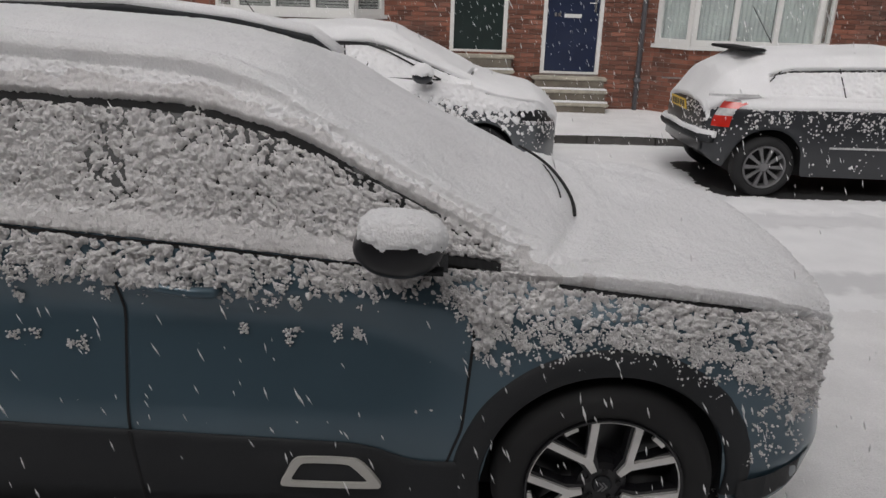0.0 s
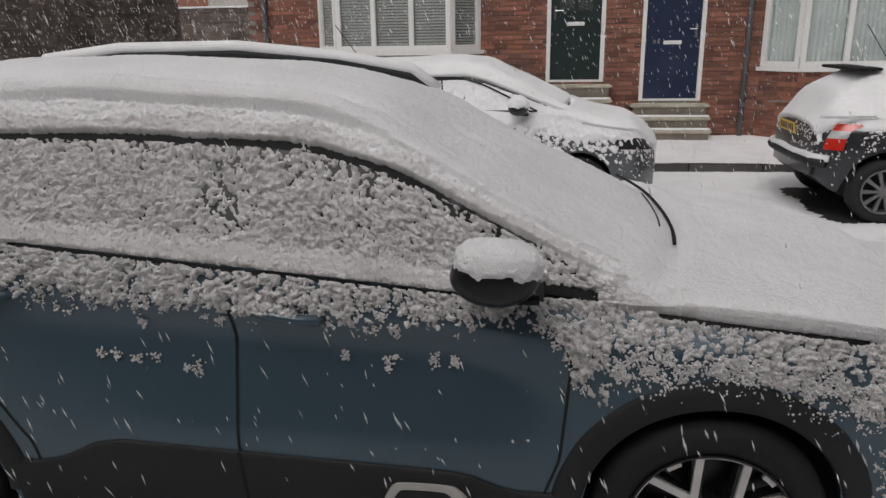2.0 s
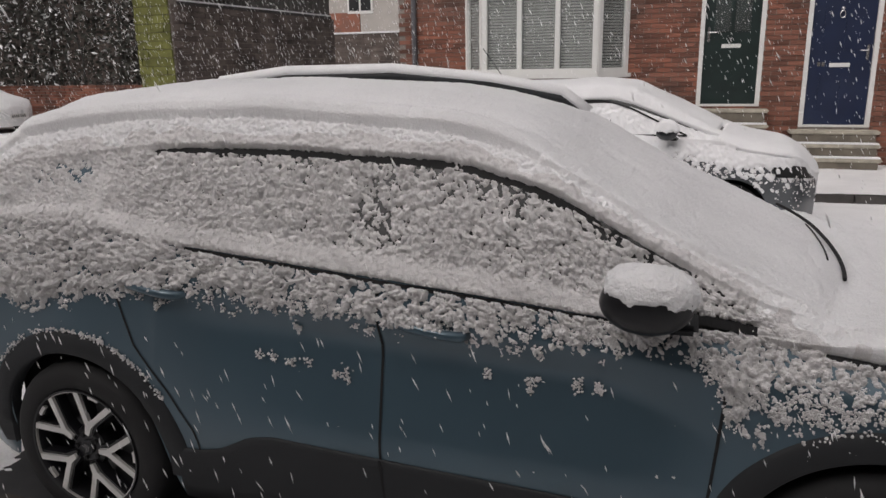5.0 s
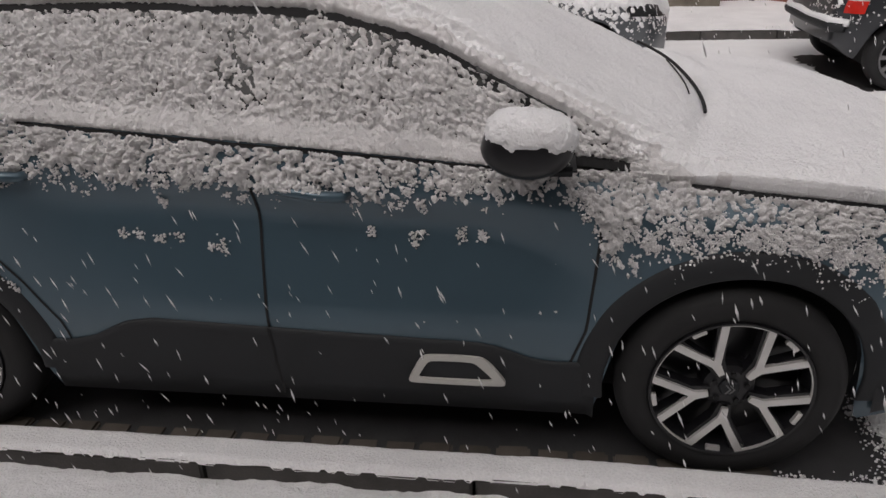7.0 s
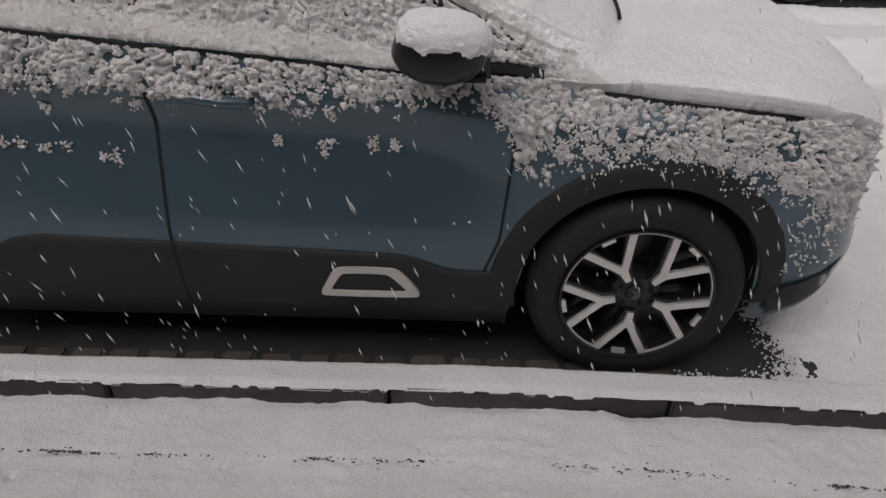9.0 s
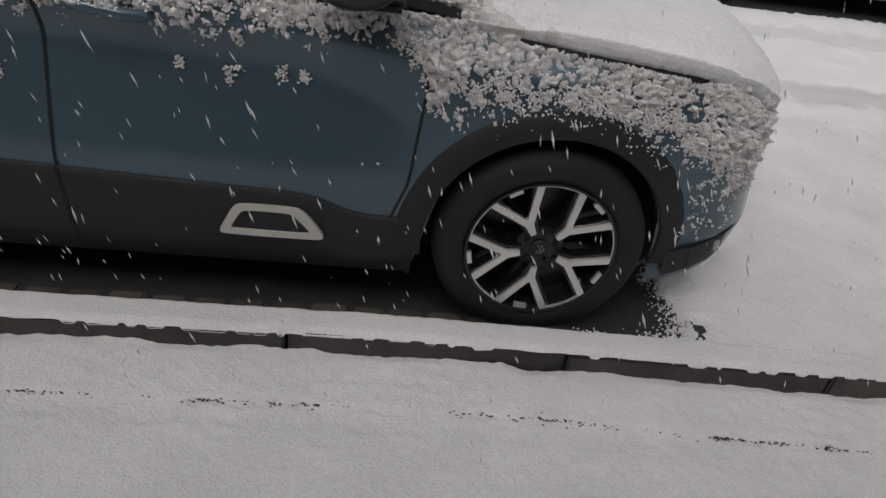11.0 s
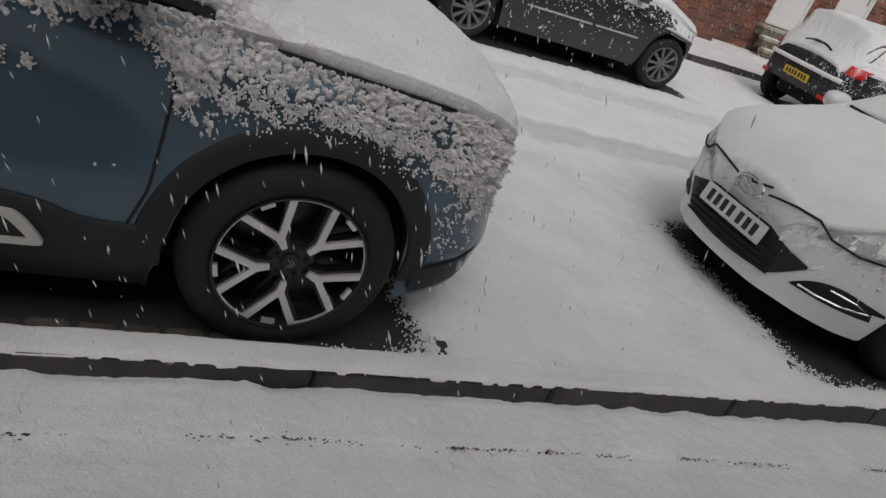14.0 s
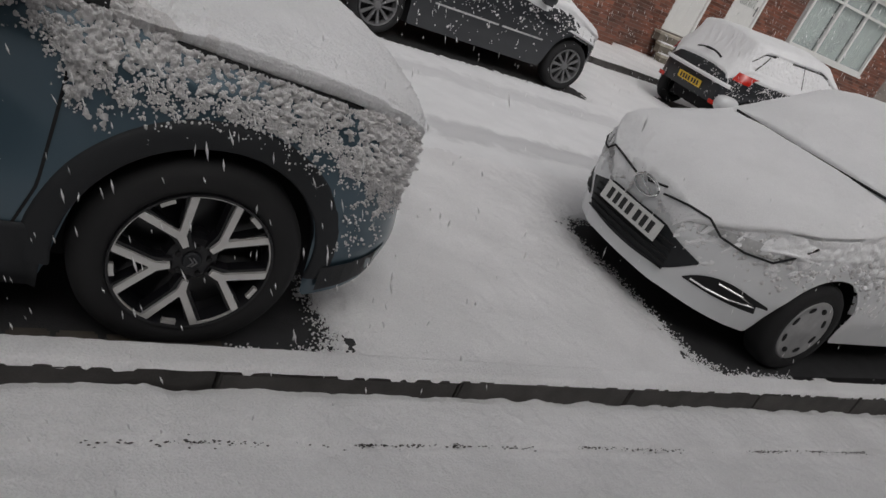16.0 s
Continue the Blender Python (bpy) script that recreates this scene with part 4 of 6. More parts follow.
for k in range(-24, 2):
    ob = new("sett", me)
    ob.parent = gutter
    ob.matrix_basis = pose(0.135 * k + random.uniform(-.004, .004), float(bend(0.135 * k)), random.uniform(-.006, .004), random.uniform(-2, 2), random.uniform(-2, 2), random.uniform(-2, 2))


def snow_sheet(name, x0, x1, y0, y1, d, height, label, cut=0.004):
    xs, ys = np.arange(x0, x1 + d / 2, d), np.arange(y0, y1 + d / 2, d)
    X, Y = np.meshgrid(xs, ys, indexing="ij")
    P = np.stack([X, Y, 0 * X], -1)
    Z, floor = height(X, Y, P)
    P[..., 2] = Z
    P[..., 1] += bend(X) * (1 - step(0.0, 1.6, Y))
    q = quads(*X.shape).reshape(-1, 4)
    keep = (Z - floor).reshape(-1)[q].max(1) > -cut
    ob = grid_part(name, P.reshape(-1, 3), q[keep], TRODDEN)
    return tagged(ob, label, "snow", kind="stuff")


def shelter(X, Y, cx0, cx1, cy0, cy1, soft=0.26):
    """How far a place lies inside a car's footprint, from 0 to 1."""
    dx = np.minimum(X - cx0, cx1 - X)
    dy = np.minimum(Y - cy0, cy1 - Y)
    return step(-soft, soft, np.minimum(np.minimum(dx, dy), 0.6 * (dx + dy) - 0.08))


FOOT = [(-3.5, 0.67, -0.05, 1.8), (2.72, 6.5, 0.0, 1.62), (2.2, 5.9, 5.2, 6.95), (-3.1, 0.55, 5.35, 6.95), (8.5, 12.0, 5.25, 6.95)]


def road_snow(X, Y, P):
    cover = np.zeros_like(X)
    wob = 0.035 * vnoise(P, 0.5, 20) + 0.008 * vnoise(P, 0.09, 21)
    for f in FOOT:
        cover = np.maximum(cover, shelter(X + wob, Y + 0.6 * wob, *f))
    h = 0.03 + 0.006 * vnoise(P, 0.35, 22) + 0.0035 * vnoise(P, 0.07, 23) + 0.0025 * vnoise(P, 0.03, 24)
    for yy, w, dep in ((2.66, 0.1, 0.011), (2.97, 0.08, 0.014), (4.2, 0.14, 0.012), (4.5, 0.12, 0.012)):
        track = np.exp(-((Y - yy - 0.03 * vnoise(P, 1.5, 25)) / w) ** 2)
        h = h - track * dep + track * 0.01 * lumps(P, 0.12, 26)
    gut = np.exp(-((Y - 0.12) / 0.1) ** 2)
    h = h - gut * (0.003 + 0.003 * vnoise(P, 0.12, 27))
    rough = 4 * cover * (1 - cover)
    return h - 0.05 * cover + rough * (0.006 * vnoise(P, 0.024, 28) + 0.004 * vnoise(P, 0.05, 29) + 0.004 * vnoise(P, 0.013, 30)), 0.0 * X


def near_snow(X, Y, P):
    h = 0.022 + 0.005 * vnoise(P, 0.3, 30) + 0.004 * lumps(P, 0.06, 31) + 0.003 * vnoise(P, 0.025, 32)
    edge = np.exp(-((Y + 0.172) / 0.025) ** 2)
    h = h - edge * (0.008 + 0.012 * vnoise(P, 0.09, 33))
    yy = -0.402 - 0.02 * (X > 0.1) * (X - 0.1) + 0.006 * vnoise(P, 0.2, 34) + 0.007 * vnoise(P, 0.035, 38)
    line = np.exp(-((Y - yy) / 0.011) ** 2) * np.clip(0.75 + 1.1 * vnoise(P * (1, 0, 0), 0.16, 35) - 0.12 * (X + 1), 0, 1)
    h = h - line * (0.017 + 0.012 * vnoise(P, 0.018, 39)) - 0.010 * np.exp(-((Y - yy + 0.05) / 0.05) ** 2) + np.where(Y > yy, 0.006, 0.0)
    pits = np.clip(vnoise(P, 0.055, 36) * vnoise(P, 0.4, 37) - 0.5, 0, 1) * np.exp(-((Y + 0.45) / 0.09) ** 2)
    fall = 0.014 * np.maximum(0, X + .2)
    return h - pits * 0.2 - fall, 0.004 - fall


def kerb_snow(X, Y, P):
    m = np.minimum(Y + 0.171, -0.046 - Y)
    h = 0.082 + np.minimum(0.02, 0.003 + 0.9 * m) + 0.003 * vnoise(P, 0.1, 40) + 0.002 * vnoise(P, 0.025, 41)
    return h - 0.012 * (m < 0.006) * (vnoise(P, 0.03, 42) > 0.1), 0.078 + 0.0 * X


def far_snow(X, Y, P):
    return 0.135 + 0.008 * vnoise(P, 0.5, 44) + 0.004 * vnoise(P, 0.12, 45), 0.1 + 0 * X


snow_sheet("road_snow", -4.6, 0.3, -0.045, 2.3, 0.02, road_snow, "fresh snow on the road beside the crossover")
snow_sheet("road_snow", 0.3, 3.6, -0.045, 2.3, 0.0095, road_snow, "fresh granular snow on the road between the two parked cars")
snow_sheet("road_snow", 3.6, 6.2, -0.045, 2.3, 0.02, road_snow, "fresh snow on the road beside the white hatchback")
tracked = snow_sheet("road_snow", -14, 20, 2.25, FAR_KERB, 0.05, road_snow, "snow on the road with faint wheel tracks")
tracked.data.materials.clear()
tracked.data.materials.append(SLUSHY)
snow_sheet("pavement_snow", -2.6, 5.4, -1.8, -0.168, 0.009, near_snow, "fresh snow on the pavement beside the kerb")
snow_sheet("pavement_snow", -2.6, 5.4, -4.62, -1.8, 0.06, near_snow, "fresh snow on the pavement before the houses")
snow_sheet("kerb_snow", -4.6, 6.2, -0.171, -0.046, 0.0104, kerb_snow, "strip of snow lying along the kerb stones")
snow_sheet("pavement_snow", -14, 20, FAR_KERB + 0.03, WALL_Y, 0.06, far_snow, "snow on the pavement before the terrace")
for a, b, c, d, z in ((-80, -14, -0.02, FAR_KERB, .03), (20, 80, -0.02, FAR_KERB, .03), (-14, -4.6, -0.02, 2.3, .03), (6.2, 20, -0.02, 2.3, .03), (-80, -2.6, -6.0, -0.17, .028), (5.4, 80, -6.0, -0.4, -.05),
                      (-80, -14, FAR_KERB, WALL_Y, .135), (20, 80, FAR_KERB, WALL_Y, .135), (-80, -5.6, WALL_Y, 80, .1)):
    tagged(part("snow_sheet", boxed(a, b, c, d, z - 0.03, z), TRODDEN, None), "flat fresh snow on the street", "snow", kind="stuff")

# loose grains that thin out over the bare ground under the cars' noses
rng = np.random.default_rng(41)
pts = []
for f, x0, x1, y0, y1, n in ((FOOT[0], .2, 1.15, -.03, 1.9, 60000), (FOOT[1], 2.3, 3.5, -.03, 1.9, 40000)):
    q = np.stack([rng.uniform(x0, x1, n), rng.uniform(y0, y1, n), np.zeros(n)], -1)
    c = shelter(q[:, 0], q[:, 1], *f)
    pts.append(q[rng.random(n) < np.clip((.88 - c) / .36, 0, 1) ** 1.6 * (c > .5)])
pts = np.concatenate(pts)
pts[:, 1] += bend(pts[:, 0]) * (1 - step(0.0, 1.6, pts[:, 1]))
pts[:, 2] = rng.uniform(.001, .006, len(pts))
grains("loose_snow", pts, rng.uniform(.002, .006, len(pts)), 42, "loose grains of snow blown under the cars' noses", 1, TRODDEN)

# ---- the terrace across the street ----
# openings: x from, x to, z from, z to
OPEN = [(-4.27, -1.57, 1.53, 3.25), (-0.49, 0.44, 1.0, 3.1), (1.015, 1.99, 0.69, 2.85), (2.87, 5.7, 1.22, 2.95), (11.5, 12.45, 0.75, 2.9), (13.1, 14.1, 0.75, 2.9), (15.4, 18.8, 1.5, 3.3), (8.0, 10.4, 1.3, 3.0)]


def wall_with_holes(x0, x1, z0, z1, y0, y1):
    bm = bmesh.new()
    zs = sorted({z0, z1, *[v for o in OPEN for v in o[2:]]})
    for a, b in zip(zs, zs[1:]):
        cur = x0
        for o in sorted(OPEN):
            if o[2] <= a + 1e-6 and o[3] >= b - 1e-6:
                box(bm, cur, o[0], y0, y1, a, b)
                cur = o[1]
        box(bm, cur, x1, y0, y1, a, b)
    return bm


terrace = thing("terrace_wall", (0, 0, 0), label="red brick terrace front with white bays and steps", category="wall", kind="structure")
part("mortar_bed", wall_with_holes(-5.5, 24, -0.2, 5.6, WALL_Y + 0.006, WALL_Y + 0.3), MORTAR, terrace)
part("gable_wall", boxed(-5.5, -5.25, WALL_Y + 0.3, 18.5, -0.2, 5.6), MORTAR, terrace)
structure("roof", prism(bmesh.new(), [(-5.7, 5.6), (24.2, 5.6), (24.2, 5.75), (-5.7, 5.75)], WALL_Y - 0.25, 18.8), SLATE, "slate roof of the terrace")


def brick_rows(x0, x1, z0, z1):
    """Places of the bricks, in stretcher rows, that stand clear of the openings."""
    out, row, z = [], 0, z0
    while z < z1:
        x = x0 + (0.1125 if row % 2 else 0.0)
        while x < x1:
            a, b = x, min(x + 0.215, x1)
            for o in OPEN:
                if o[2] - 0.03 < z + 0.033 < o[3] + 0.02:
                    if a < o[0] < b:
                        b = o[0]
                    elif a < o[1] < b:
                        a = o[1]
                    elif a >= o[0] and b <= o[1]:
                        b = a
            if b - a > 0.03:
                out.append((a, b, z))
            x += 0.225
        z += 0.075
        row += 1
    return out


rows = brick_rows(-5.5, 20.0, 0.11, 3.4)
near = [r for r in rows if 0.44 <= r[0] and r[1] <= 1.02 or 1.98 <= r[0] and r[1] <= 2.9]
near = [r for r in near if r[2] < 2.4][:300]
chosen = set(near)
shapes = {}
for a, b, z in near:
    key = round(b - a, 3)
    if key not in shapes:
        me = bpy.data.meshes.new("brick")
        bm = boxed(-key / 2, key / 2, -0.006, 0.02, 0, 0.065)
        bmesh.ops.delete(bm, geom=[f for f in bm.faces if f.normal.y > 0.9], context="FACES")
        bm.to_mesh(me)
        bm.free()
        me.materials.append(BRICK)
        shapes[key] = me
    ob = new("brick", shapes[key])
    ob.parent = terrace
    ob.matrix_basis = pose((a + b) / 2, WALL_Y + random.uniform(-0.003, 0.003), z, 0, random.uniform(-.3, .3), 0)
rest = [r for r in rows if r not in chosen]
V, Fc = [], []
for a, b, z in rest:
    y = WALL_Y - 0.006 + random.uniform(-0.003, 0.003)
    k = len(V)
    V += [(a, y, z), (b, y, z), (b, y, z + .065), (a, y, z + .065), (a, y + .02, z), (b, y + .02, z), (b, y + .02, z + .065), (a, y + .02, z + .065)]
    Fc += [(k, k + 1, k + 2, k + 3), (k + 4, k + 5, k + 1, k), (k + 3, k + 2, k + 6, k + 7), (k + 4, k, k + 3, k + 7), (k + 1, k + 5, k + 6, k + 2)]
for side in range(int(8.0 / 0.225)):
    for r in range(44):
        y, z = WALL_Y + 0.01 + side * 0.225 + (0.1125 if r % 2 else 0), 0.11 + r * 0.075
        k = len(V)
        V += [(-5.508, y, z), (-5.508, y + .215, z), (-5.508, y + .215, z + .065), (-5.508, y, z + .065)]
        Fc += [(k, k + 3, k + 2, k + 1)]
ob = grid_part("bricks", np.array(V), np.array([f for f in Fc]), BRICKS, terrace, smooth=False)
ob["kind"] = "stuff"


def front_door(x0, x1, z0, z1, material, label, panes=False, handle_right=True):
    d = thing("front_door", ((x0 + x1) / 2, WALL_Y, z0), label=label, category="door", kind="structure")
    w, h = x1 - x0, z1 - z0
    bm = bmesh.new()
    for a, b in ((-w / 2, -w / 2 + .065), (w / 2 - .065, w / 2)):
        box(bm, a, b, -.01, .1, 0, h, .006)
    box(bm, -w / 2 + .065, w / 2 - .065, -.01, .1, h - .065, h, .006)
    box(bm, -w / 2 + .065, w / 2 - .065, -.005, .1, 0, .035, .004)
    part("door_frame", bm, UPVC, d, "white door frame")
    leaf = part("door_leaf", boxed(-w / 2 + .065, w / 2 - .065, .045, .09, .035, h - .065, .004), material, d)
    for a, b in ((-.26, -.03), (.03, .26)):
        for c, e in ((.25, .75), (1.12, 1.75)):
            bm = boxed(a, b, .036, .05, c, e, .01)
            if panes and c > 1:
                part("door_pane", bm, PANE, leaf)
            else:
                part("door_panel", bm, material, leaf)
    part("letterbox", boxed(-.14, .14, .03, .05, .885, .945, .006), UPVC, leaf, "pale metal letterbox")
    s = 1 if handle_right else -1
    bm = boxed(s * (w / 2 - .13) - .018, s * (w / 2 - .13) + .018, .03, .05, .98, 1.2, .006)
    tube(bm, [(s * (w / 2 - .13), .035, 1.12), (s * (w / 2 - .13), .0, 1.12), (s * (w / 2 - .24), .0, 1.12)], .009)
    part("door_handle", bm, CHROME, leaf)
    return d, leaf


d, leaf = front_door(1.015, 1.99, 0.69, 2.85, NAVY, "navy blue panelled front door in a white frame")
bm = bmesh.new()
bmesh.ops.create_uvsphere(bm, u_segments=12, v_segments=8, radius=.03, matrix=Matrix.Translation((-.03, .03, 1.72)))
tube(bm, [(-.03 + .035 * math.cos(a), .02, 1.64 + .05 * math.sin(a)) for a in np.linspace(0, 2 * math.pi, 16)], .007)
part("door_knocker", bm, CHROME, leaf, "pale round door knocker")
for k in (0, 1):
    part("number_bar", boxed(-.3 + .06 * k, -.26 + .06 * k, .038, .046, .9, .96), CHROME, leaf)
front_door(-0.49, 0.44, 1.0, 3.1, DARKGREEN, "dark green front door with two glazed panes", True, False)
front_door(11.5, 12.45, 0.75, 2.9, UPVC, "white panelled front door", False)
front_door(13.1, 14.1, 0.75, 2.9, UPVC, "white front door with arched glass", True)


def steps(x0, x1, z_top, n, label):
    """Stone doorsteps: worn treads with overhanging lips, snow on each."""
    s = thing("doorsteps", ((x0 + x1) / 2, WALL_Y, 0.1), label=label, category="steps")
    w = (x1 - x0) / 2
    rise = (z_top - 0.1) / n
    for k in range(n):
        z = z_top - 0.1 - rise * k
        y = -0.26 - 0.16 * k
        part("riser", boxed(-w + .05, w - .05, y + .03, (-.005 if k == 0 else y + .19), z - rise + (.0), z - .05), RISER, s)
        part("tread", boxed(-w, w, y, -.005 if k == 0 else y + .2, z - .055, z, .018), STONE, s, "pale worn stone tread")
        if k:
            tagged(part("step_snow", boxed(x0 + .02, x1 - .02, WALL_Y + y + .012, WALL_Y + y + .16, 0.1 + z - .002, 0.1 + z + .022, .01), SNOW, None), "snow on a stone doorstep", "snow", kind="stuff")


steps(0.87, 2.1, 0.66, 3, "three pale stone doorsteps with snow")
steps(-0.62, 0.57, 0.97, 4, "pale stone doorsteps with snow")
steps(11.3, 12.6, 0.72, 3, "stone doorsteps with snow")
steps(13.0, 14.2, 0.72, 3, "stone doorsteps with snow")


def bay(x0, x1, z0, z1, mulls, dress, label, depth=0.5, inset=0.42):
    """A canted bay window on a brick base, with sill, corner posts, mullions, panes and what hangs behind."""
    b = thing("bay_window", (0, WALL_Y, 0), label=label, category="window", kind="structure")
    pts = [(x0, 0.0), (x0 + inset, -depth), (x1 - inset, -depth), (x1, 0.0)]
    base = bmesh.new()
    lo = [base.verts.new((x, y, 0.05)) for x, y in pts]
    hi = [base.verts.new((x, y, z0 - .06)) for x, y in pts]
    for k in range(3):
        base.faces.new((lo[k], lo[k + 1], hi[k + 1], hi[k]))
    base.faces.new(hi)
    part("bay_base", base, MORTAR, b)
    V, Fc = [], []
    for (ax, ay), (bx, by) in zip(pts, pts[1:]):
        L = math.hypot(bx - ax, by - ay)
        ux, uy = (bx - ax) / L, (by - ay) / L
        nx, ny = uy, -ux
        r, z = 0, 0.11
        while z + .065 < z0 - .05:
            s = -0.1125 if r % 2 else 0.0
            while s < L:
                a, e = max(s, 0), min(s + .215, L)
                if e - a > .02:
                    k = len(V)
                    for q, zz in ((a, z), (e, z), (e, z + .065), (a, z + .065)):
                        V.append((ax + ux * q + nx * .008, ay + uy * q + ny * .008, zz))
                    for q, zz in ((a, z), (e, z), (e, z + .065), (a, z + .065)):
                        V.append((ax + ux * q, ay + uy * q, zz))
                    Fc += [(k, k + 1, k + 2, k + 3), (k + 4, k + 5, k + 1, k), (k + 3, k + 2, k + 6, k + 7), (k + 4, k, k + 3, k + 7), (k + 1, k + 5, k + 6, k + 2)]
                s += .225
            z += .075
            r += 1
    o = grid_part("bay_bricks", np.array(V), np.array(Fc), BRICKS, b, smooth=False)
    o["kind"] = "stuff"
    sill = bmesh.new()
    prism(sill, [(x0 - .07, 0.0), (x0 + inset - .03, -depth - .06), (x1 - inset + .03, -depth - .06), (x1 + .07, 0.0)], z0 - .06, z0)
    for v in sill.verts:
        v.co = Vector((v.co.x, v.co.z, v.co.y))
    bmesh.ops.recalc_face_normals(sill, faces=sill.faces[:])
    part("window_sill", sill, UPVC, b, "white window sill")
    cap = bmesh.new()
    prism(cap, [(x0 - .07, 0.0), (x0 + inset - .03, -depth - .08), (x1 - inset + .03, -depth - .08), (x1 + .07, 0.0)], z1, z1 + .25)
    for v in cap.verts:
        v.co = Vector((v.co.x, v.co.z, v.co.y))
    bmesh.ops.recalc_face_normals(cap, faces=cap.faces[:])
    part("bay_roof", cap, UPVC, b)

    def facet(a, e, cuts):
        ang = math.degrees(math.atan2(e[1] - a[1], e[0] - a[0]))
        L = math.hypot(e[0] - a[0], e[1] - a[1])
        m = pose(a[0], a[1], z0, 0, 0, ang)
        h = z1 - z0
        bm = bmesh.new()
        box(bm, 0, L, -.02, .05, 0, .09, .006)
        box(bm, 0, L, -.02, .05, h - .09, h, .006)
        box(bm, 0, L, -.018, .048, h * .74 - .03, h * .74 + .03, .006)
        for c in [0.04] + [L * c for c in cuts] + [L - 0.04]:
            box(bm, c - .04, c + .04, -.023, .053, .0, h, .006)
        f = part("window_frame", bm, UPVC, b, "white window frame")
        f.matrix_basis = m
        edges = [0] + [L * c for c in cuts] + [L]
        for p, q in zip(edges, edges[1:]):
            o = part("pane", boxed(p + .03, q - .03, .012, .02, .07, h - .07), PANE, b)
            o.matrix_basis = m
            o.visible_shadow = False
            if dress == "blind":
                bm = bmesh.new()
                z = .1
                while z < h - .1:
                    box(bm, p + .045, q - .045, .075, .1, z, z + .03)
                    z += .046
                o = part("window_blind", bm, BLIND, b, "grey slatted blind")
            else:
                bm = bmesh.new()
                n = int((q - p) / .012)
                top = [bm.verts.new((p + .04 + (q - p - .08) * k / n, .11 + .018 * math.sin(k * .9) + .006 * math.sin(k * 2.3), h - .05)) for k in range(n + 1)]
                bot = [bm.verts.new((v.co.x, v.co.y, .04)) for v in top]
                for k in range(n):
                    bm.faces.new((top[k], top[k + 1], bot[k + 1], bot[k]))
                o = part("net_curtain", bm, CURTAIN, b, "pale net curtain", smooth=True)
            o.matrix_basis = m

    facet(pts[0], pts[1], [])
    facet(pts[1], pts[2], mulls)
    facet(pts[2], pts[3], [])
    # dark sheet behind the panes in place of an unlit room
    part("dim_room_sheet", boxed(x0, x1, .5, .52, z0, z1), ROOM, b)
    return b


bay(-4.27, -1.57, 1.53, 3.25, (.33, .66), "blind", "white bay window with grey blinds over red brick")
bay(2.87, 5.7, 1.22, 2.95, (.33, .66), "curtain", "white bay window with net curtains over red brick")
bay(8.0, 10.4, 1.3, 3.0, (.33, .66), "curtain", "white bay window with net curtains over red brick")
bay(15.4, 18.8, 1.5, 3.3, (.33, .66), "curtain", "white window with net curtains over red brick", 0.06, 0.05)
p = thing("drainpipe", (2.63, WALL_Y - 0.06, 0.1), label="grey drainpipe on the brick wall", category="pipe")
bm = bmesh.new()
tube(bm, [(0, 0, 0), (0, 0, 5.3)], .04, 14)
part("pipe", bm, PIPE, p, smooth=True)
for z in (.5, 2.2, 3.9):
    part("pipe_collar", boxed(-.055, .055, -.05, .06, z, z + .07, .01), PIPE, p)
part("alarm_box", boxed(2.28, 2.45, WALL_Y - .09, WALL_Y - .006, 2.42, 2.62, .01), STONE, None)
tagged(bpy.data.objects["alarm_box"], "small cream box on the brick wall", "box")
p = thing("drainpipe", (-5.2, WALL_Y - 0.06, 0.1), label="dark drainpipe near the gable corner", category="pipe")
bm = bmesh.new()
tube(bm, [(0, 0, 0), (0, 0, 5.3)], .045, 14)
part("pipe", bm, PIPE, p, smooth=True)

# ---- the corner across the side street ----
def old_wall(name, ax, ay, bx, by, z0, z1, material, label, rowh=0.16, lenb=0.34):
    """An old wall of uneven blocks, some missing their corners, in one course after another."""
    w = thing(name, (0, 0, 0), label=label, category="wall", kind="structure")
    L = math.hypot(bx - ax, by - ay)
    ux, uy = (bx - ax) / L, (by - ay) / L
    nx, ny = uy, -ux
    rnd = random.Random(9)
    V, Fc = [], []
    z, r = z0, 0
    while z < z1:
        s = -rnd.random() * lenb
        while s < L:
            a, e = max(s, 0), min(s + lenb * rnd.uniform(.7, 1.2), L)
            d = rnd.uniform(.0, .035)
            k = len(V)
            for dd in (d, -.1):
                for q, zz in ((a + .006, z), (e - .006, z), (e - .006, z + rowh - .014), (a + .006, z + rowh - .014)):
                    V.append((ax + ux * q + nx * dd, ay + uy * q + ny * dd, zz))
            Fc += [(k, k + 1, k + 2, k + 3), (k + 4, k + 5, k + 1, k), (k + 3, k + 2, k + 6, k + 7), (k + 4, k, k + 3, k + 7), (k + 1, k + 5, k + 6, k + 2)]
            s = e
        z += rowh
        r += 1
    o = grid_part("blocks", np.array(V), np.array(Fc), material, w, smooth=False)
    o["kind"] = "stuff"
    bm = bmesh.new()
    c = [bm.verts.new((ax + ux * q - nx * t, ay + uy * q - ny * t, zz)) for zz in (z0 - .2, z1) for q, t in ((0, .03), (L, .03), (L, .35), (0, .35))]
    for f in ((0, 1, 5, 4), (1, 2, 6, 5), (2, 3, 7, 6), (3, 0, 4, 7), (4, 5, 6, 7)):
        bm.faces.new([c[i] for i in f])
    part("wall_core", bm, MORTAR, w)
    return w


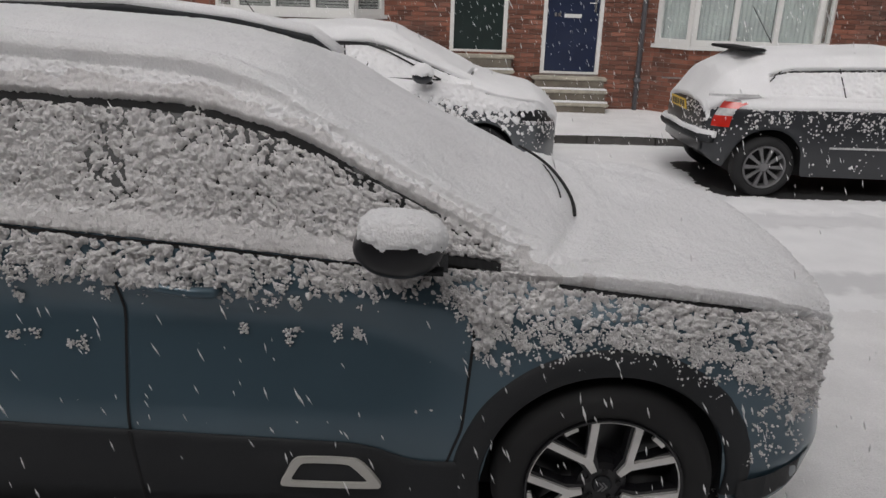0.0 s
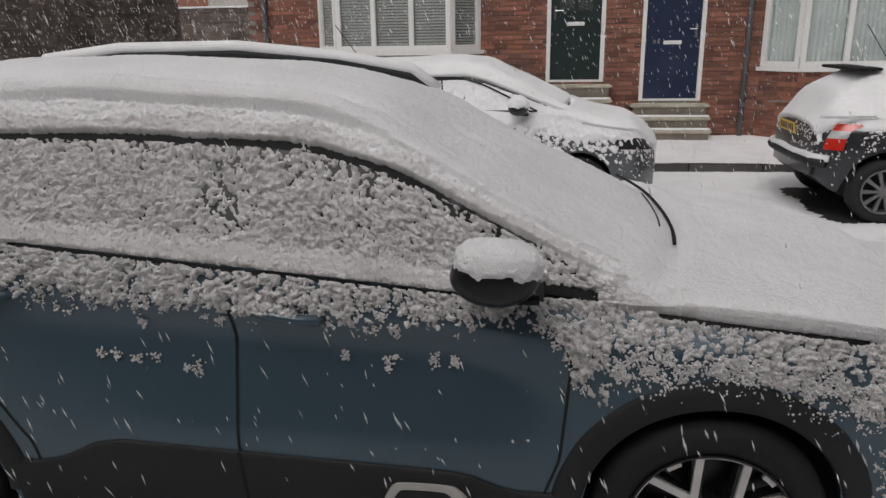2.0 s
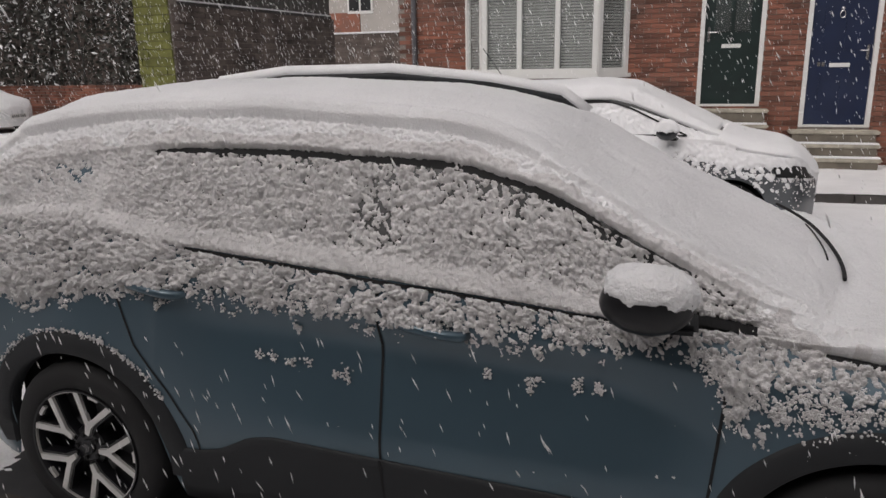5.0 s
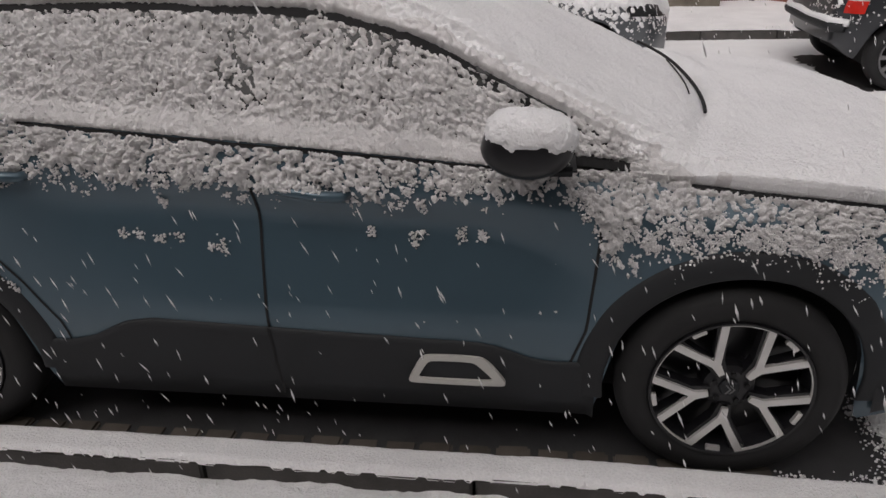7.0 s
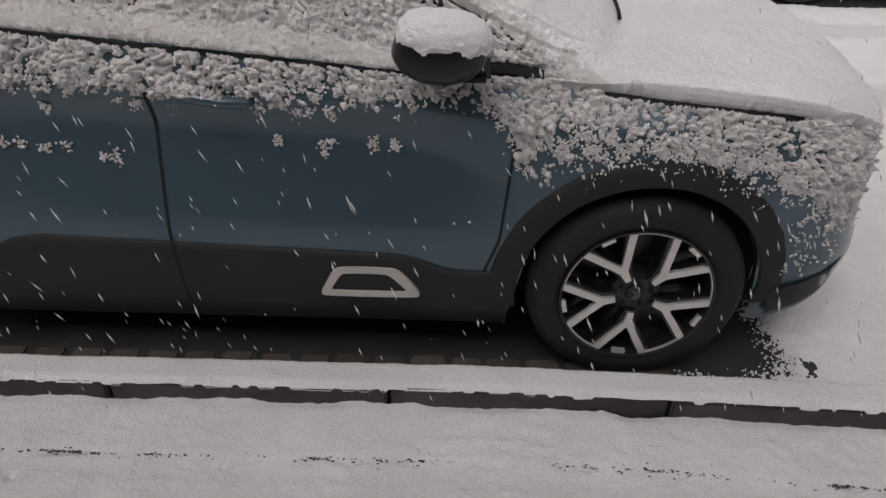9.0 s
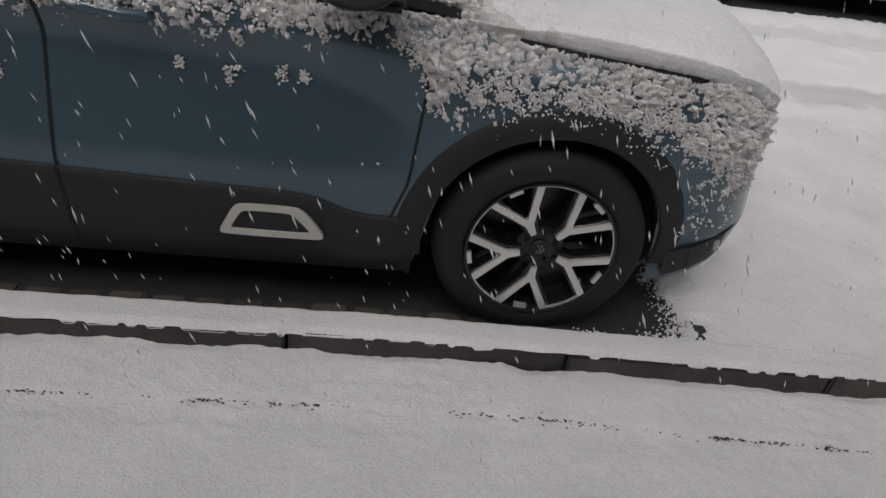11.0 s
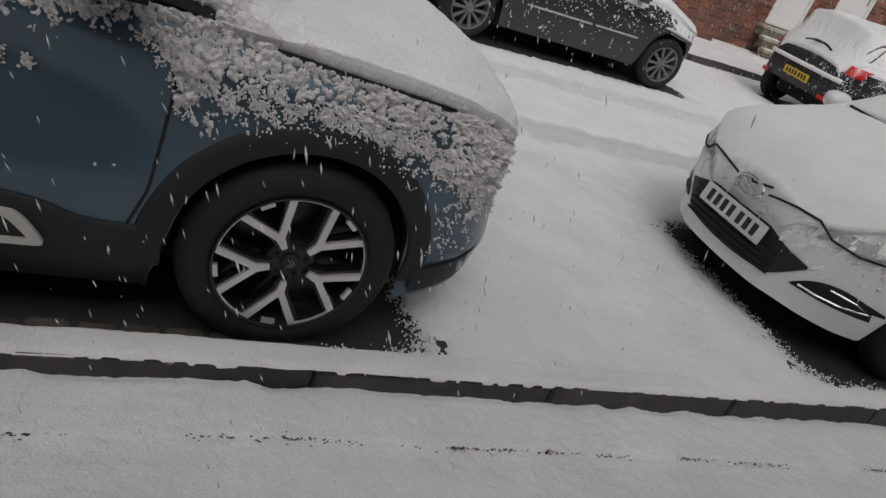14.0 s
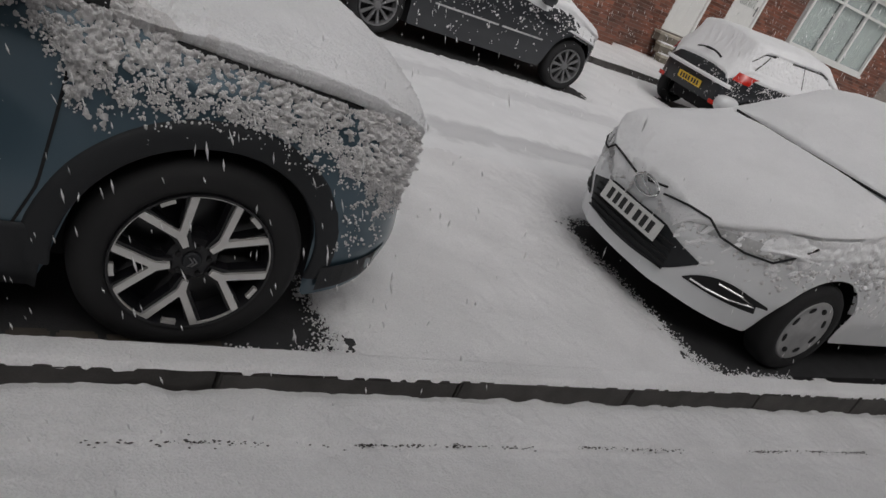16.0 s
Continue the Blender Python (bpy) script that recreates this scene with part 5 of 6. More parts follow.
old_wall("garden_wall", -13.75, 15.0, -13.75, 24.5, 0, 3.35, OLDWALL, "tall dark old brick garden wall")
old_wall("garden_wall", -34.0, 15.2, -14.8, 15.2, 0, 1.25, BRICKS, "low red brick garden wall", 0.085, 0.23)
old_wall("gate_pier", -14.87, 14.9, -13.75, 14.9, 0, 4.2, MOSS, "mossy yellow-green stone gate pier", 0.22, 0.5)
old_wall("far_wall", -19.0, 30.0, -4.0, 30.0, 0, 3.0, OLDWALL, "dark low wall with snowy coping", 0.2, 0.5)
tagged(part("wall_snow", boxed(-19.0, -4, 29.9, 30.4, 3.0, 3.08, .03), SNOW, None), "snow on the wall coping", "snow", kind="stuff")
bal = thing("balustrade", (-13.9, 15.0, 3.35), label="dark balustrade with snowy rails on the wall", category="railing")
part("rail", boxed(-.07, .07, 0, 9.5, 0, .1), DARKSTONE, bal)
part("rail", boxed(-.07, .07, 0, 9.5, .72, .82), DARKSTONE, bal)
for k in range(48):
    part("baluster", boxed(-.04, .04, .1 + .197 * k, .17 + .197 * k, .1, .72), DARKSTONE, bal)
for z in (3.45, 4.17):
    tagged(part("rail_snow", boxed(-13.98, -13.82, 15, 24.5, z, z + .05, .015), SNOW, None), "snow on the balustrade rail", "snow", kind="stuff")


def hedge(x0, x1, y, z0, z1, seed, label, snow=0.25):
    """A ragged evergreen mass: many small leaf cards and twigs at random, with gaps."""
    rnd = random.Random(seed)
    h = thing("shrub", ((x0 + x1) / 2, y, z0), label=label, category="shrub")
    V, Fc, SV, SF = [], [], [], []
    cx = (x0 + x1) / 2
    for k in range(9000):
        x = rnd.uniform(x0, x1)
        t = rnd.random() ** 0.8
        top = z1 + 0.5 * math.sin(x * 1.7) + 0.35 * math.sin(x * 4.1 + 1)
        z = z0 + (top - z0) * t
        yy = rnd.gauss(0, .28) * (1 - .3 * t)
        s = rnd.uniform(.04, .11)
        a = Vector((rnd.gauss(0, 1), rnd.gauss(0, 1), rnd.gauss(0, .6))).normalized()
        b = a.cross(Vector((rnd.gauss(0, 1), rnd.gauss(0, 1), rnd.gauss(0, 1)))).normalized()
        c = Vector((x - cx, yy, z - z0))
        tgt, tf = (SV, SF) if rnd.random() < snow * .35 else (V, Fc)
        n = len(tgt)
        tgt += [tuple(c - a * s), tuple(c + b * s * .5), tuple(c + a * s), tuple(c - b * s * .5)]
        tf.append((n, n + 1, n + 2, n + 3))
    grid_part("leaves", np.array(V), np.array(Fc), LEAF, h, smooth=False)
    grid_part("snowy_leaves", np.array(SV), np.array(SF), SNOW, h, smooth=False)
    for k in range(14):
        x = rnd.uniform(x0, x1) - cx
        bm = tube(bmesh.new(), [(x, 0, -.8), (x + rnd.gauss(0, .2), rnd.gauss(0, .1), 1.0), (x + rnd.gauss(0, .4), rnd.gauss(0, .2), 2.4)], .035, 6)
        part("stem", bm, DARKSTONE, h)


hedge(-24, -14.9, 15.9, 1.1, 5.0, 4, "dark evergreen hedge dusted with snow", .3)
hedge(-34, -24, 15.9, 1.1, 5.2, 6, "dark evergreen hedge dusted with snow", .3)
tagged(part("garden_bank", boxed(-36, -14, 16.3, 18, 0, 4.4, .2), OLDWALL, None), "dark bank behind the hedge", "bank", kind="structure")

far = thing("far_house", (-15, 46, 0), label="pale rendered house beyond the side street", category="house")
part("wall", boxed(-14, 12, 0, 8, 0, 9), RENDERED, far)
part("roof", prism(bmesh.new(), [(-14.5, 9), (12.5, 9), (10, 12), (-12, 12)], -.3, 8.3), SLATE, far)
part("chimney", boxed(2, 3, 3, 4, 11, 14), BRICKS, far)
part("brick_panel", boxed(-10.2, -7.4, -.06, 0, 3.0, 5.0), BRICKS, far)
for x in (-8.3, -4.2, .6, 5.0):
    w = part("window", boxed(x, x + 1.9, -.08, .02, 4.9, 6.9, .03), UPVC, far, "white window frame")
    part("pane", boxed(x + .15, x + .88, -.1, -.06, 5.1, 6.75), GLASS, w)
    part("pane", boxed(x + 1.02, x + 1.75, -.1, -.06, 5.1, 6.75), GLASS, w)

# ---- an unseen plain house wall behind, which closes the street and shades this side ----
structure("wall_south", boxed(-30, 30, -4.9, -4.6, -0.3, 5.2), MORTAR, "plain unseen house wall placed behind the pavement to shade it")


# ---- the other parked cars ----
def hatch_spec(base, nose, tail, half, h, belt, hood, ws_top, ws_base, roof_end, wr=0.31, bonnet_nose=0.72):
    """A small hatchback: x from the front hub, heights from the ground."""
    f, r = nose, -base - tail
    return dict(
        x0=r, x1=f, arches=[(0.0, wr + .01, wr + .045), (-base, wr + .01, wr + .045)],
        side=[(r, half * .72), (r + .1, half * .88), (r + .35, half * .97), (-base, half), (0, half), (f - .45, half * .965), (f - .25, half * .86), (f - .1, half * .66), (f, half * .4)],
        bot=[(r, .42), (r + .12, .3), (r + .4, .22), (f - .4, .2), (f - .15, .2), (f, .21)],
        sh=[(r, .72), (r + .2, belt - .1), (ws_top, belt - .08), (0, hood - .16), (f - .25, hood - .22), (f, .55)],
        belt=[(r, .8), (r + .2, belt + .02), (ws_top, belt), (ws_base, belt - .03), (0.1, hood - .06), (f - .25, hood - .13), (f, bonnet_nose - .1)],
        bi=[(r, .08), (ws_top, .06), (ws_base, .07), (f, .05)],
        gz=[(r, .84), (r + .2, belt + .12), (roof_end + .2, h - .2), (ws_top - .2, h - .15), (ws_top, h - .2), (ws_base, belt), (0.15, hood - .02), (f - .25, hood - .1), (f, bonnet_nose - .08)],
        gv=[(r, half * .6), (roof_end, half * .74), (ws_top, half * .76), (ws_base, half * .86), (f - .3, half * .8), (f, half * .35)],
        rz=[(r, .86), (r + .2, belt + .2), (roof_end, h - .13), (ws_top - .3, h - .05), (ws_top, h - .08), (ws_base, belt + .03), (.15, hood), (f - .25, hood - .07), (f, bonnet_nose - .05)],
        rv=[(r, half * .5), (roof_end, half * .64), (ws_top, half * .68), (ws_base, half * .8), (f - .3, half * .66), (f, half * .25)],
        top=[(r, .88), (r + .18, belt + .25), (roof_end, h - .06), (-.5 * base, h), (ws_top, h - .035), (ws_base + .1, belt + .06), (.2, hood + .03), (f - .3, hood - .02), (f - .12, hood - .12), (f, bonnet_nose - .02)],
        lim=(ws_top, ws_base, roof_end, base, nose, belt))


def hatch_panels(sp):
    ws_top, ws_base, roof_end, base, nose, belt = sp["lim"]
    wr = sp["arches"][0][2]

    def f(x, u, z):
        n = np.full(x.shape, "fender", dtype=object)
        side = u < 4
        n[side & (x > nose - .38)] = "front_bumper"
        n[side & (x < -.45)] = "front_door"
        n[side & (x < -.62 * base)] = "rear_door"
        n[side & (x < -base - .05)] = "rear_wing"
        n[side & (x < sp["x0"] + .22)] = "rear_bumper"
        n[u >= 4] = "bonnet"
        n[(u >= 4) & (x < ws_base + .08)] = "windscreen"
        n[(u >= 4) & (u < 5) & (x < ws_base + .1)] = "side_window"
        n[(u >= 5) & (u < 6.1) & (x < ws_base + .1)] = "roof"
        n[(u >= 5) & (x < ws_top)] = "roof"
        n[(u >= 4) & (u < 5) & (x < roof_end - .1)] = "rear_pillar"
        n[(u >= 6) & (x < roof_end)] = "tailgate"
        return n
    return f


def hatch(name, spec, loc, rz, paint, label, wheel, zwheel, half):
    car = thing(name, loc, rz, label=label, category="car")
    g = shell(spec, car, hatch_panels(spec), dict(
        fender=(paint, True), front_bumper=(paint, True), front_door=(paint, True), rear_door=(paint, True), rear_wing=(paint, True), rear_bumper=(paint, True), bonnet=(paint, False), windscreen=(GLASS, False),
        side_window=(GLASS, True), roof=(paint, False), rear_pillar=(paint, True), tailgate=(paint, False), ))
    wheels(car, wheel, spec["lim"][3], half - .01, zwheel)
    underbody(car, spec, half - .24)
    return car, g


def light_snow(spec, seed, side_low=0.72, side_cov=0.0, top_t=0.045, glass_t=0.006, nose_low=0.6, keep_right=True, tail_low=.97, speck=1.0):
    ws_top, ws_base, roof_end, base, nose, belt = spec["lim"]

    def f(P, N, U, right):
        x, z = P[..., 0], P[..., 2]
        arc_len = np.cumsum(np.concatenate([np.zeros((P.shape[0], 1)), np.linalg.norm(np.diff(P, axis=1), axis=-1)], 1), 1)
        arc_len = arc_len - arc_len[:, P.shape[1] // 2][:, None] + 5.0
        c1, own = cells(x + .01 * vnoise(P, .04, seed + 4), arc_len + .01 * vnoise(P, .04, seed + 5), .036, seed)
        big, mid, fine = vnoise(P, .25, seed), 2 * c1 * (.5 + .7 * own) - 1.1, vnoise(P, .03, seed + 2)
        up = np.where((U > 4.1) & (U < 5) & (x < ws_base) & (x > roof_end), step(.55, .95, N[..., 2]), step(.22, .6, N[..., 2]))
        top = top_t + .008 * big + .003 * fine
        glass = glass_t + .007 * mid + .003 * fine
        low_z = np.interp(x, [spec["x0"], spec["x0"] + .2, spec["x0"] + .45, nose - .4, nose], [tail_low, tail_low - .02, side_low, side_low, nose_low])
        low = np.clip((z - low_z) / .2, -1.5, 1) * .012 + side_cov + .014 * mid * speck + .005 * big - .012 * (1 - speck)
        t = np.where(U < 4, low, glass)
        t = np.where((U > 3.9) & (U < 4.15) & (x < ws_base), .014, t)
        t = np.where((U > 4.9) & (U < 4.99) & (x < ws_base - .05) & (x > roof_end) & (big > -.2), -.02, t)
        t = t * (1 - up) + top * up
        t = np.where((U > 3.93) & (U < 4.02) & (x > .02) & (x < nose - .3), -.02, t)
        t = np.where(U < .6, -.03, t)
        t = np.where((x > nose + .001) | (x < spec["x0"] - .001), low, t)
        t = np.where((right != keep_right) & (U < 3.9) & (x < nose - .3) & (x > spec["x0"] + .3), -.03, t)
        t = t - .07 * np.exp(-((x - ws_base - .06 + .12 * (P[..., 1] / .8) ** 2) / .016) ** 2) * (U > 6.0) * (vnoise(P, .15, seed + 9) > -.45)
        return t
    return f


def specks(grid, m, seed, n, dense, label, far_side=False):
    """Grains of wet snow stuck to a car's flank and tail, as thick as dense(x, z) says."""
    xs, U, P = grid
    rng = np.random.default_rng(seed)
    h = (len(U) + 1) // 2
    N = grid_normals(P)
    lo, hi = (h, P.shape[1] - 2) if far_side else (1, h - 1)
    i, j = rng.integers(1, P.shape[0] - 2, n * 30), rng.integers(lo, hi, n * 30)
    a, b = rng.random((n * 30, 1)), rng.random((n * 30, 1))
    q = P[i, j] + a * (P[i + 1, j] - P[i, j]) + b * (P[i, j + 1] - P[i, j])
    area = np.linalg.norm(np.cross(P[i + 1, j] - P[i, j], P[i, j + 1] - P[i, j]), axis=-1)
    patchy = np.clip(.55 + .9 * vnoise(q, .09, seed) + .6 * vnoise(q, .03, seed + 1), 0, 1)
    k = rng.random(n * 30) < dense(q[:, 0], q[:, 2]) * patchy * area / area.max() * 1.6
    q, nn = q[k][:n], N[i[k], j[k]][:n]
    r = rng.uniform(.003, .0115, len(q)) * np.where(rng.random(len(q)) < .15, 1.5, 1)
    ob = grains("snow_specks", q + nn * .001, r, seed, label, 1)
    ob.matrix_basis = m


# -- white hatchback, nose to nose with the crossover --
WHITE = hatch_spec(2.525, .77, .7, .855, 1.49, 1.0, .93, -1.05, -.32, -2.75, .30, .70)
white, wskin = hatch("white_hatchback", WHITE, (3.40, .835, 0), 180, WHITEPAINT, "white hatchback covered in snow, parked facing the crossover", lambda m, c: cover_wheel(m, c, .3, .2), .30, .855)
snow_shell(wskin, light_snow(WHITE, 60, .7, -.003, .04, .02, .68, False), "snow_cover", white.matrix_basis, "fresh snow on the white hatchback", up=1.8)
specks(wskin, white.matrix_basis, 61, 2600, lambda x, z: step(.45, .75, z) * (x > -.9) * (z < .95), "wet snow specks on the white hatchback's wing", True)
specks(wskin, white.matrix_basis, 62, 1800, lambda x, z: step(.5, .62, z) * (x > .1) * (z < .8), "wet snow specks on the white hatchback's nose")


def end_x(grid, y, z, front):
    """Where a skin's nose, or its tail, stands at y and height z."""
    xs, U, P = grid
    h = (len(U) + 1) // 2
    prev = None
    for i in (range(len(xs) - 1, -1, -1) if front else range(len(xs))):
        half = P[i, :h]
        room = (np.interp(z, half[:, 2], -half[:, 1]) if half[0, 2] - .03 <= z <= half[-1, 2] else 0.0) - abs(y)
        if room >= 0:
            if prev is None or room == prev[1]:
                return float(xs[i])
            return float(xs[i] + (prev[0] - xs[i]) * room / (room - prev[1])) if prev[1] < 0 else float(xs[i])
        prev = (xs[i], room)
    return float(xs[0])


def nose_x(grid, y, z):
    return end_x(grid, y, z, True)


def tail_x(grid, y, z):
    return end_x(grid, y, z, False)


def nose_patch(grid, car, name, ys, z_of, material, lift=0.006, label=""):
    """A panel that follows the nose: for each y a span of heights."""
    bm = bmesh.new()
    rows = []
    for y in ys:
        lo, hi = z_of(y)
        zs = np.linspace(lo, hi, 8)
        rows.append([bm.verts.new((nose_x(grid, y, z) + lift, y, z)) for z in zs])
    for a, b in zip(rows, rows[1:]):
        for k in range(7):
            bm.faces.new((a[k], b[k], b[k + 1], a[k + 1]))
    return part(name, bm, material, car, label)


grille = nose_patch(wskin, white, "grille", np.linspace(-.5, .5, 21), lambda y: (.285 + .2 * abs(y) ** 2 + .75 * max(0, abs(y) - .36), .53 - .3 * max(0, abs(y) - .24)), CLAD, .008, "black mesh lower grille")
for z in (.31, .345, .38, .42, .46):
    bm = bmesh.new()
    tube(bm, [(nose_x(wskin, y, z) + .016, y, z) for y in np.linspace(-.36, .36, 13)], .006, 6)
    part("grille_bar", bm, BLACK, grille)
plate(white, nose_x(wskin, 0, .46) + .03, .0, .47, .52, .112, -8, 90, WHITEPLATE, "white number plate with plain black bars")
bm = bmesh.new()
tube(bm, [(nose_x(wskin, y, .665 + .05 * min(1, abs(y) / .2) - .08 * max(0, abs(y) - .25)) + .018, y, .665 + .05 * min(1, abs(y) / .2) - .08 * max(0, abs(y) - .25)) for y in np.linspace(-.3, .3, 21)], .007, 6)
part("bonnet_gap", bm, BLACK, white)
bm = bmesh.new()
tube(bm, [(nose_x(wskin, .11 * math.cos(a), .62) + .035, .1 * math.cos(a), .64 + .05 * math.sin(a)) for a in np.linspace(0, 2 * math.pi, 25)], .009, 8)
tube(bm, [(nose_x(wskin, .05, .62) + .03, .05, .615), (nose_x(wskin, 0, .64) + .03, -.05, .665)], .008, 6)
part("badge", bm, CHROME, white, "oval chrome badge")
for sy in (-1, 1):
    fog = nose_patch(wskin, white, "fog_lamp_surround", np.linspace(sy * .46, sy * .79, 12), lambda y: (.325 + .03 * abs(abs(y) - .62), .325 + .012 + .1 * max(0, 1 - ((abs(y) - .66) / .2) ** 2)), BLACK, .006, "black pointed fog lamp surround")
    bm = bmesh.new()
    tube(bm, [(nose_x(wskin, sy * y, z) + .012, sy * y, z) for y, z in ((.5, .35), (.58, .346), (.68, .35), (.76, .37), (.72, .4), (.62, .408))], .006, 6)
    part("chrome_edge", bm, CHROME, fog)
    bm = bmesh.new()
    n = 12
    prev = None
    for k in range(n + 1):
        q = k / n
        y = sy * (.42 + .36 * q)
        lo, hi = .6 + .06 * q, .64 + .13 * q - .05 * q * q
        pair = [bm.verts.new((nose_x(wskin, y, z) + .006, y, z)) for z in np.linspace(lo, hi, 5)]
        if prev:
            for j in range(4):
                bm.faces.new((prev[j], pair[j], pair[j + 1], prev[j + 1]))
        prev = pair
    part("headlamp", bm, CLEARLAMP, white, "clear swept headlamp under snow", smooth=True)
bm = bmesh.new()
tube(bm, [(-.26 - .1875 * y * y, y, float(curve(WHITE["top"], -.26 - .1875 * y * y)) + .014 - .05 * (y / .7) ** 2) for y in np.linspace(-.62, .62, 17)], .009, 6)
part("wiper", bm, BLACK, white)
for y in (-1, 1):
    mirror(white, -.62, y * .97, 1.04, .85, WHITEPAINT)
clods("snow_clods", [(3.40 - nose_x(wskin, y, z) - .014, .835 - y, z, s) for y, z, s in [(random.uniform(-.4, .4), random.uniform(.53, .62), random.uniform(.012, .024)) for _ in range(9)]], 8, "snow caught on the white hatchback's nose")

# -- black five-door across the road --
# gap under the bonnet's edge that turns into the lower rim of each headlamp
for sy in (-1, 1):
    bm = bmesh.new()
    tube(bm, [(x + .004, sy * y, z) for x, y, z in ((.79, .13, .655), (.79, .194, .669), (.78, .318, .69), (.735, .437, .69), (.697, .523, .635), (.612, .64, .622), (.52, .748, .644), (.435, .781, .703), (.325, .804, .79))], .0065, 6)
    part("headlamp_rim", bm, BLACK, white)

DARK = hatch_spec(2.6, .62, .58, .87, 1.44, .96, .86, -1.0, -.25, -2.62, .315, .68)
dark, dskin = hatch("black_hatchback", DARK, (5.27, 6.1, 0), 0, BLACKPAINT, "black hatchback with snow on its upper half, parked across the road", lambda m, c: plain_wheel(m, c, .305, .215, DULLALLOY, 10), .305, .87)
snow_shell(dskin, light_snow(DARK, 80, .86, -.004, .04, .018, .6, True, .99, .25), "snow_cover", dark.matrix_basis, "fresh snow on the black hatchback", up=1.8)
specks(dskin, dark.matrix_basis, 81, 4200, lambda x, z: step(.5, .82, z) * (z < 1.4) + .06, "wet snow specks on the black hatchback's flank")


def tail_lamp(grid, car, y0, y1, z0, z1, bands, label):
    """A lamp that wraps the rear corner: bands of (share of the height, material)."""
    lamp = None
    z = z0
    for share, material in bands:
        bm = bmesh.new()
        rows = []
        zt = z + (z1 - z0) * share
        for y in np.linspace(y0, y1, 8):
            rows.append([bm.verts.new((tail_x(grid, y, zz) - .034, y * 1.03, zz)) for zz in np.linspace(z, zt, 5)])
        for a, b in zip(rows, rows[1:]):
            for k in range(4):
                bm.faces.new((a[k], b[k], b[k + 1], a[k + 1]))
        o = part("tail_lamp" if lamp is None else "lamp_band", bm, material, lamp or car, label if lamp is None else "", smooth=True)
        lamp = lamp or o
        z = zt
    return lamp


for sy in (-1, 1):
    tail_lamp(dskin, dark, sy * .71, sy * .8, .69, 1.01, ((.34, REDLAMP), (.22, CLEARLAMP), (.2, REDLAMP), (.24, CLEARLAMP)), "red and white tail lamp")
plate(dark, tail_x(dskin, 0, .82) - .02, .1, .82, .5, .11, 10, -90, YELLOWPLATE, "yellow number plate with plain dark bars")
bm = bmesh.new()
tube(bm, [(tail_x(dskin, y, .56) - .03, y, .56) for y in np.linspace(-.74, .74, 17)], .05, 8)
part("bumper_step", bm, CLAD, dark, smooth=True)
bm = bmesh.new()
tube(bm, [(tail_x(dskin, y, .6) - .035, y, .605 + .008 * math.sin(9 * y)) for y in np.linspace(-.76, .72, 25)], .034, 10)
ob = part("bumper_snow", bm, SNOW, None, smooth=True)
ob.matrix_basis = dark.matrix_basis
tagged(ob, "snow lying on the black hatchback's bumper", "snow", kind="stuff")
part("spoiler", boxed(-2.85, -2.6, -.46, .46, 1.395, 1.425, .01), BLACK, dark, "black roof spoiler")
bm = bmesh.new()
tube(bm, [(-2.35, .05, 1.46), (-2.6, .05, 1.82)], .005, 6)
part("aerial", bm, BLACK, dark)
for y in (-1, 1):
    mirror(dark, -.72, y * .97, .98, .85, BLACKPAINT)
for z, x0, x1 in ((.52, -2.0, -1.15), (.52, -1.1, -.5)):
    strip(dskin, [(x0, z), (x1, z)], .02, "door_moulding", CLEARLAMP, dark, .006)

# -- silver-grey small car behind the crossover's roof --
SILVER = hatch_spec(2.5, .8, .6, .84, 1.54, 1.02, .97, -.93, -.13, -2.85, .30, .70)
silver, sskin = hatch("silver_hatchback", SILVER, (-.16, 6.15, 0), 0, GREYPAINT, "silver-grey hatchback covered in snow, parked across the road", lambda m, c: plain_wheel(m, c, .3, .2, DULLALLOY, 10), .30, .84)
snow_shell(sskin, light_snow(SILVER, 90, .66, -.001, .045, .009, .6, True, .97, .85), "snow_cover", silver.matrix_basis, "thick fresh snow on the silver-grey hatchback", up=1.8)
specks(sskin, silver.matrix_basis, 91, 3600, lambda x, z: step(.3, .7, z) * (z < 1.05), "wet snow specks on the silver-grey hatchback's flank and nose")
for y in (-1, 1):
    mirror(silver, -.6, y * .95, 1.09, .8, BLACKPAINT)
snow_cap((-.76, 5.2, 1.12), (.112, .08, .1), 14, "snow cap on the far car's wing mirror", -.1)
for sy in (-1, 1):
    bm = bmesh.new()
    n = 10
    prev = None
    for k in range(n + 1):
        q = k / n
        y = sy * (.5 + .3 * q)
        pair = [bm.verts.new((nose_x(sskin, y, z) + .016, y * 1.01, z)) for z in np.linspace(.64 + .04 * q, .74 + .06 * q, 5)]
        if prev:
            for j in range(4):
                bm.faces.new((prev[j], pair[j], pair[j + 1], prev[j + 1]))
        prev = pair
    part("headlamp", bm, GLASS, silver, "dark headlamp half hidden by snow", smooth=True)
for pts in ([(-2.45, 1.06), (-.42, 1.05)], [(-2.45, 1.06), (-2.4, 1.25), (-2.15, 1.37), (-1.2, 1.375), (-.95, 1.3), (-.42, 1.05)], [(-1.35, 1.06), (-1.38, 1.37)]):
    strip(sskin, pts, .016, "window_seal", BLACK, silver, .02, 40)
for pts in ([(-2.75, 1.02), (-2.5, 1.24), (-2.1, 1.29), (-1.3, 1.29), (-1.0, 1.24)], [(-1.9, .99), (-1.95, 1.29)]):
    strip(dskin, pts, .013, "window_seal", BLACK, dark, .024, 40)
bm = bmesh.new()
tube(bm, [(-2.3, -.3, 1.56), (-2.55, -.3, 1.9)], .005, 6)
part("aerial", bm, BLACK, silver)

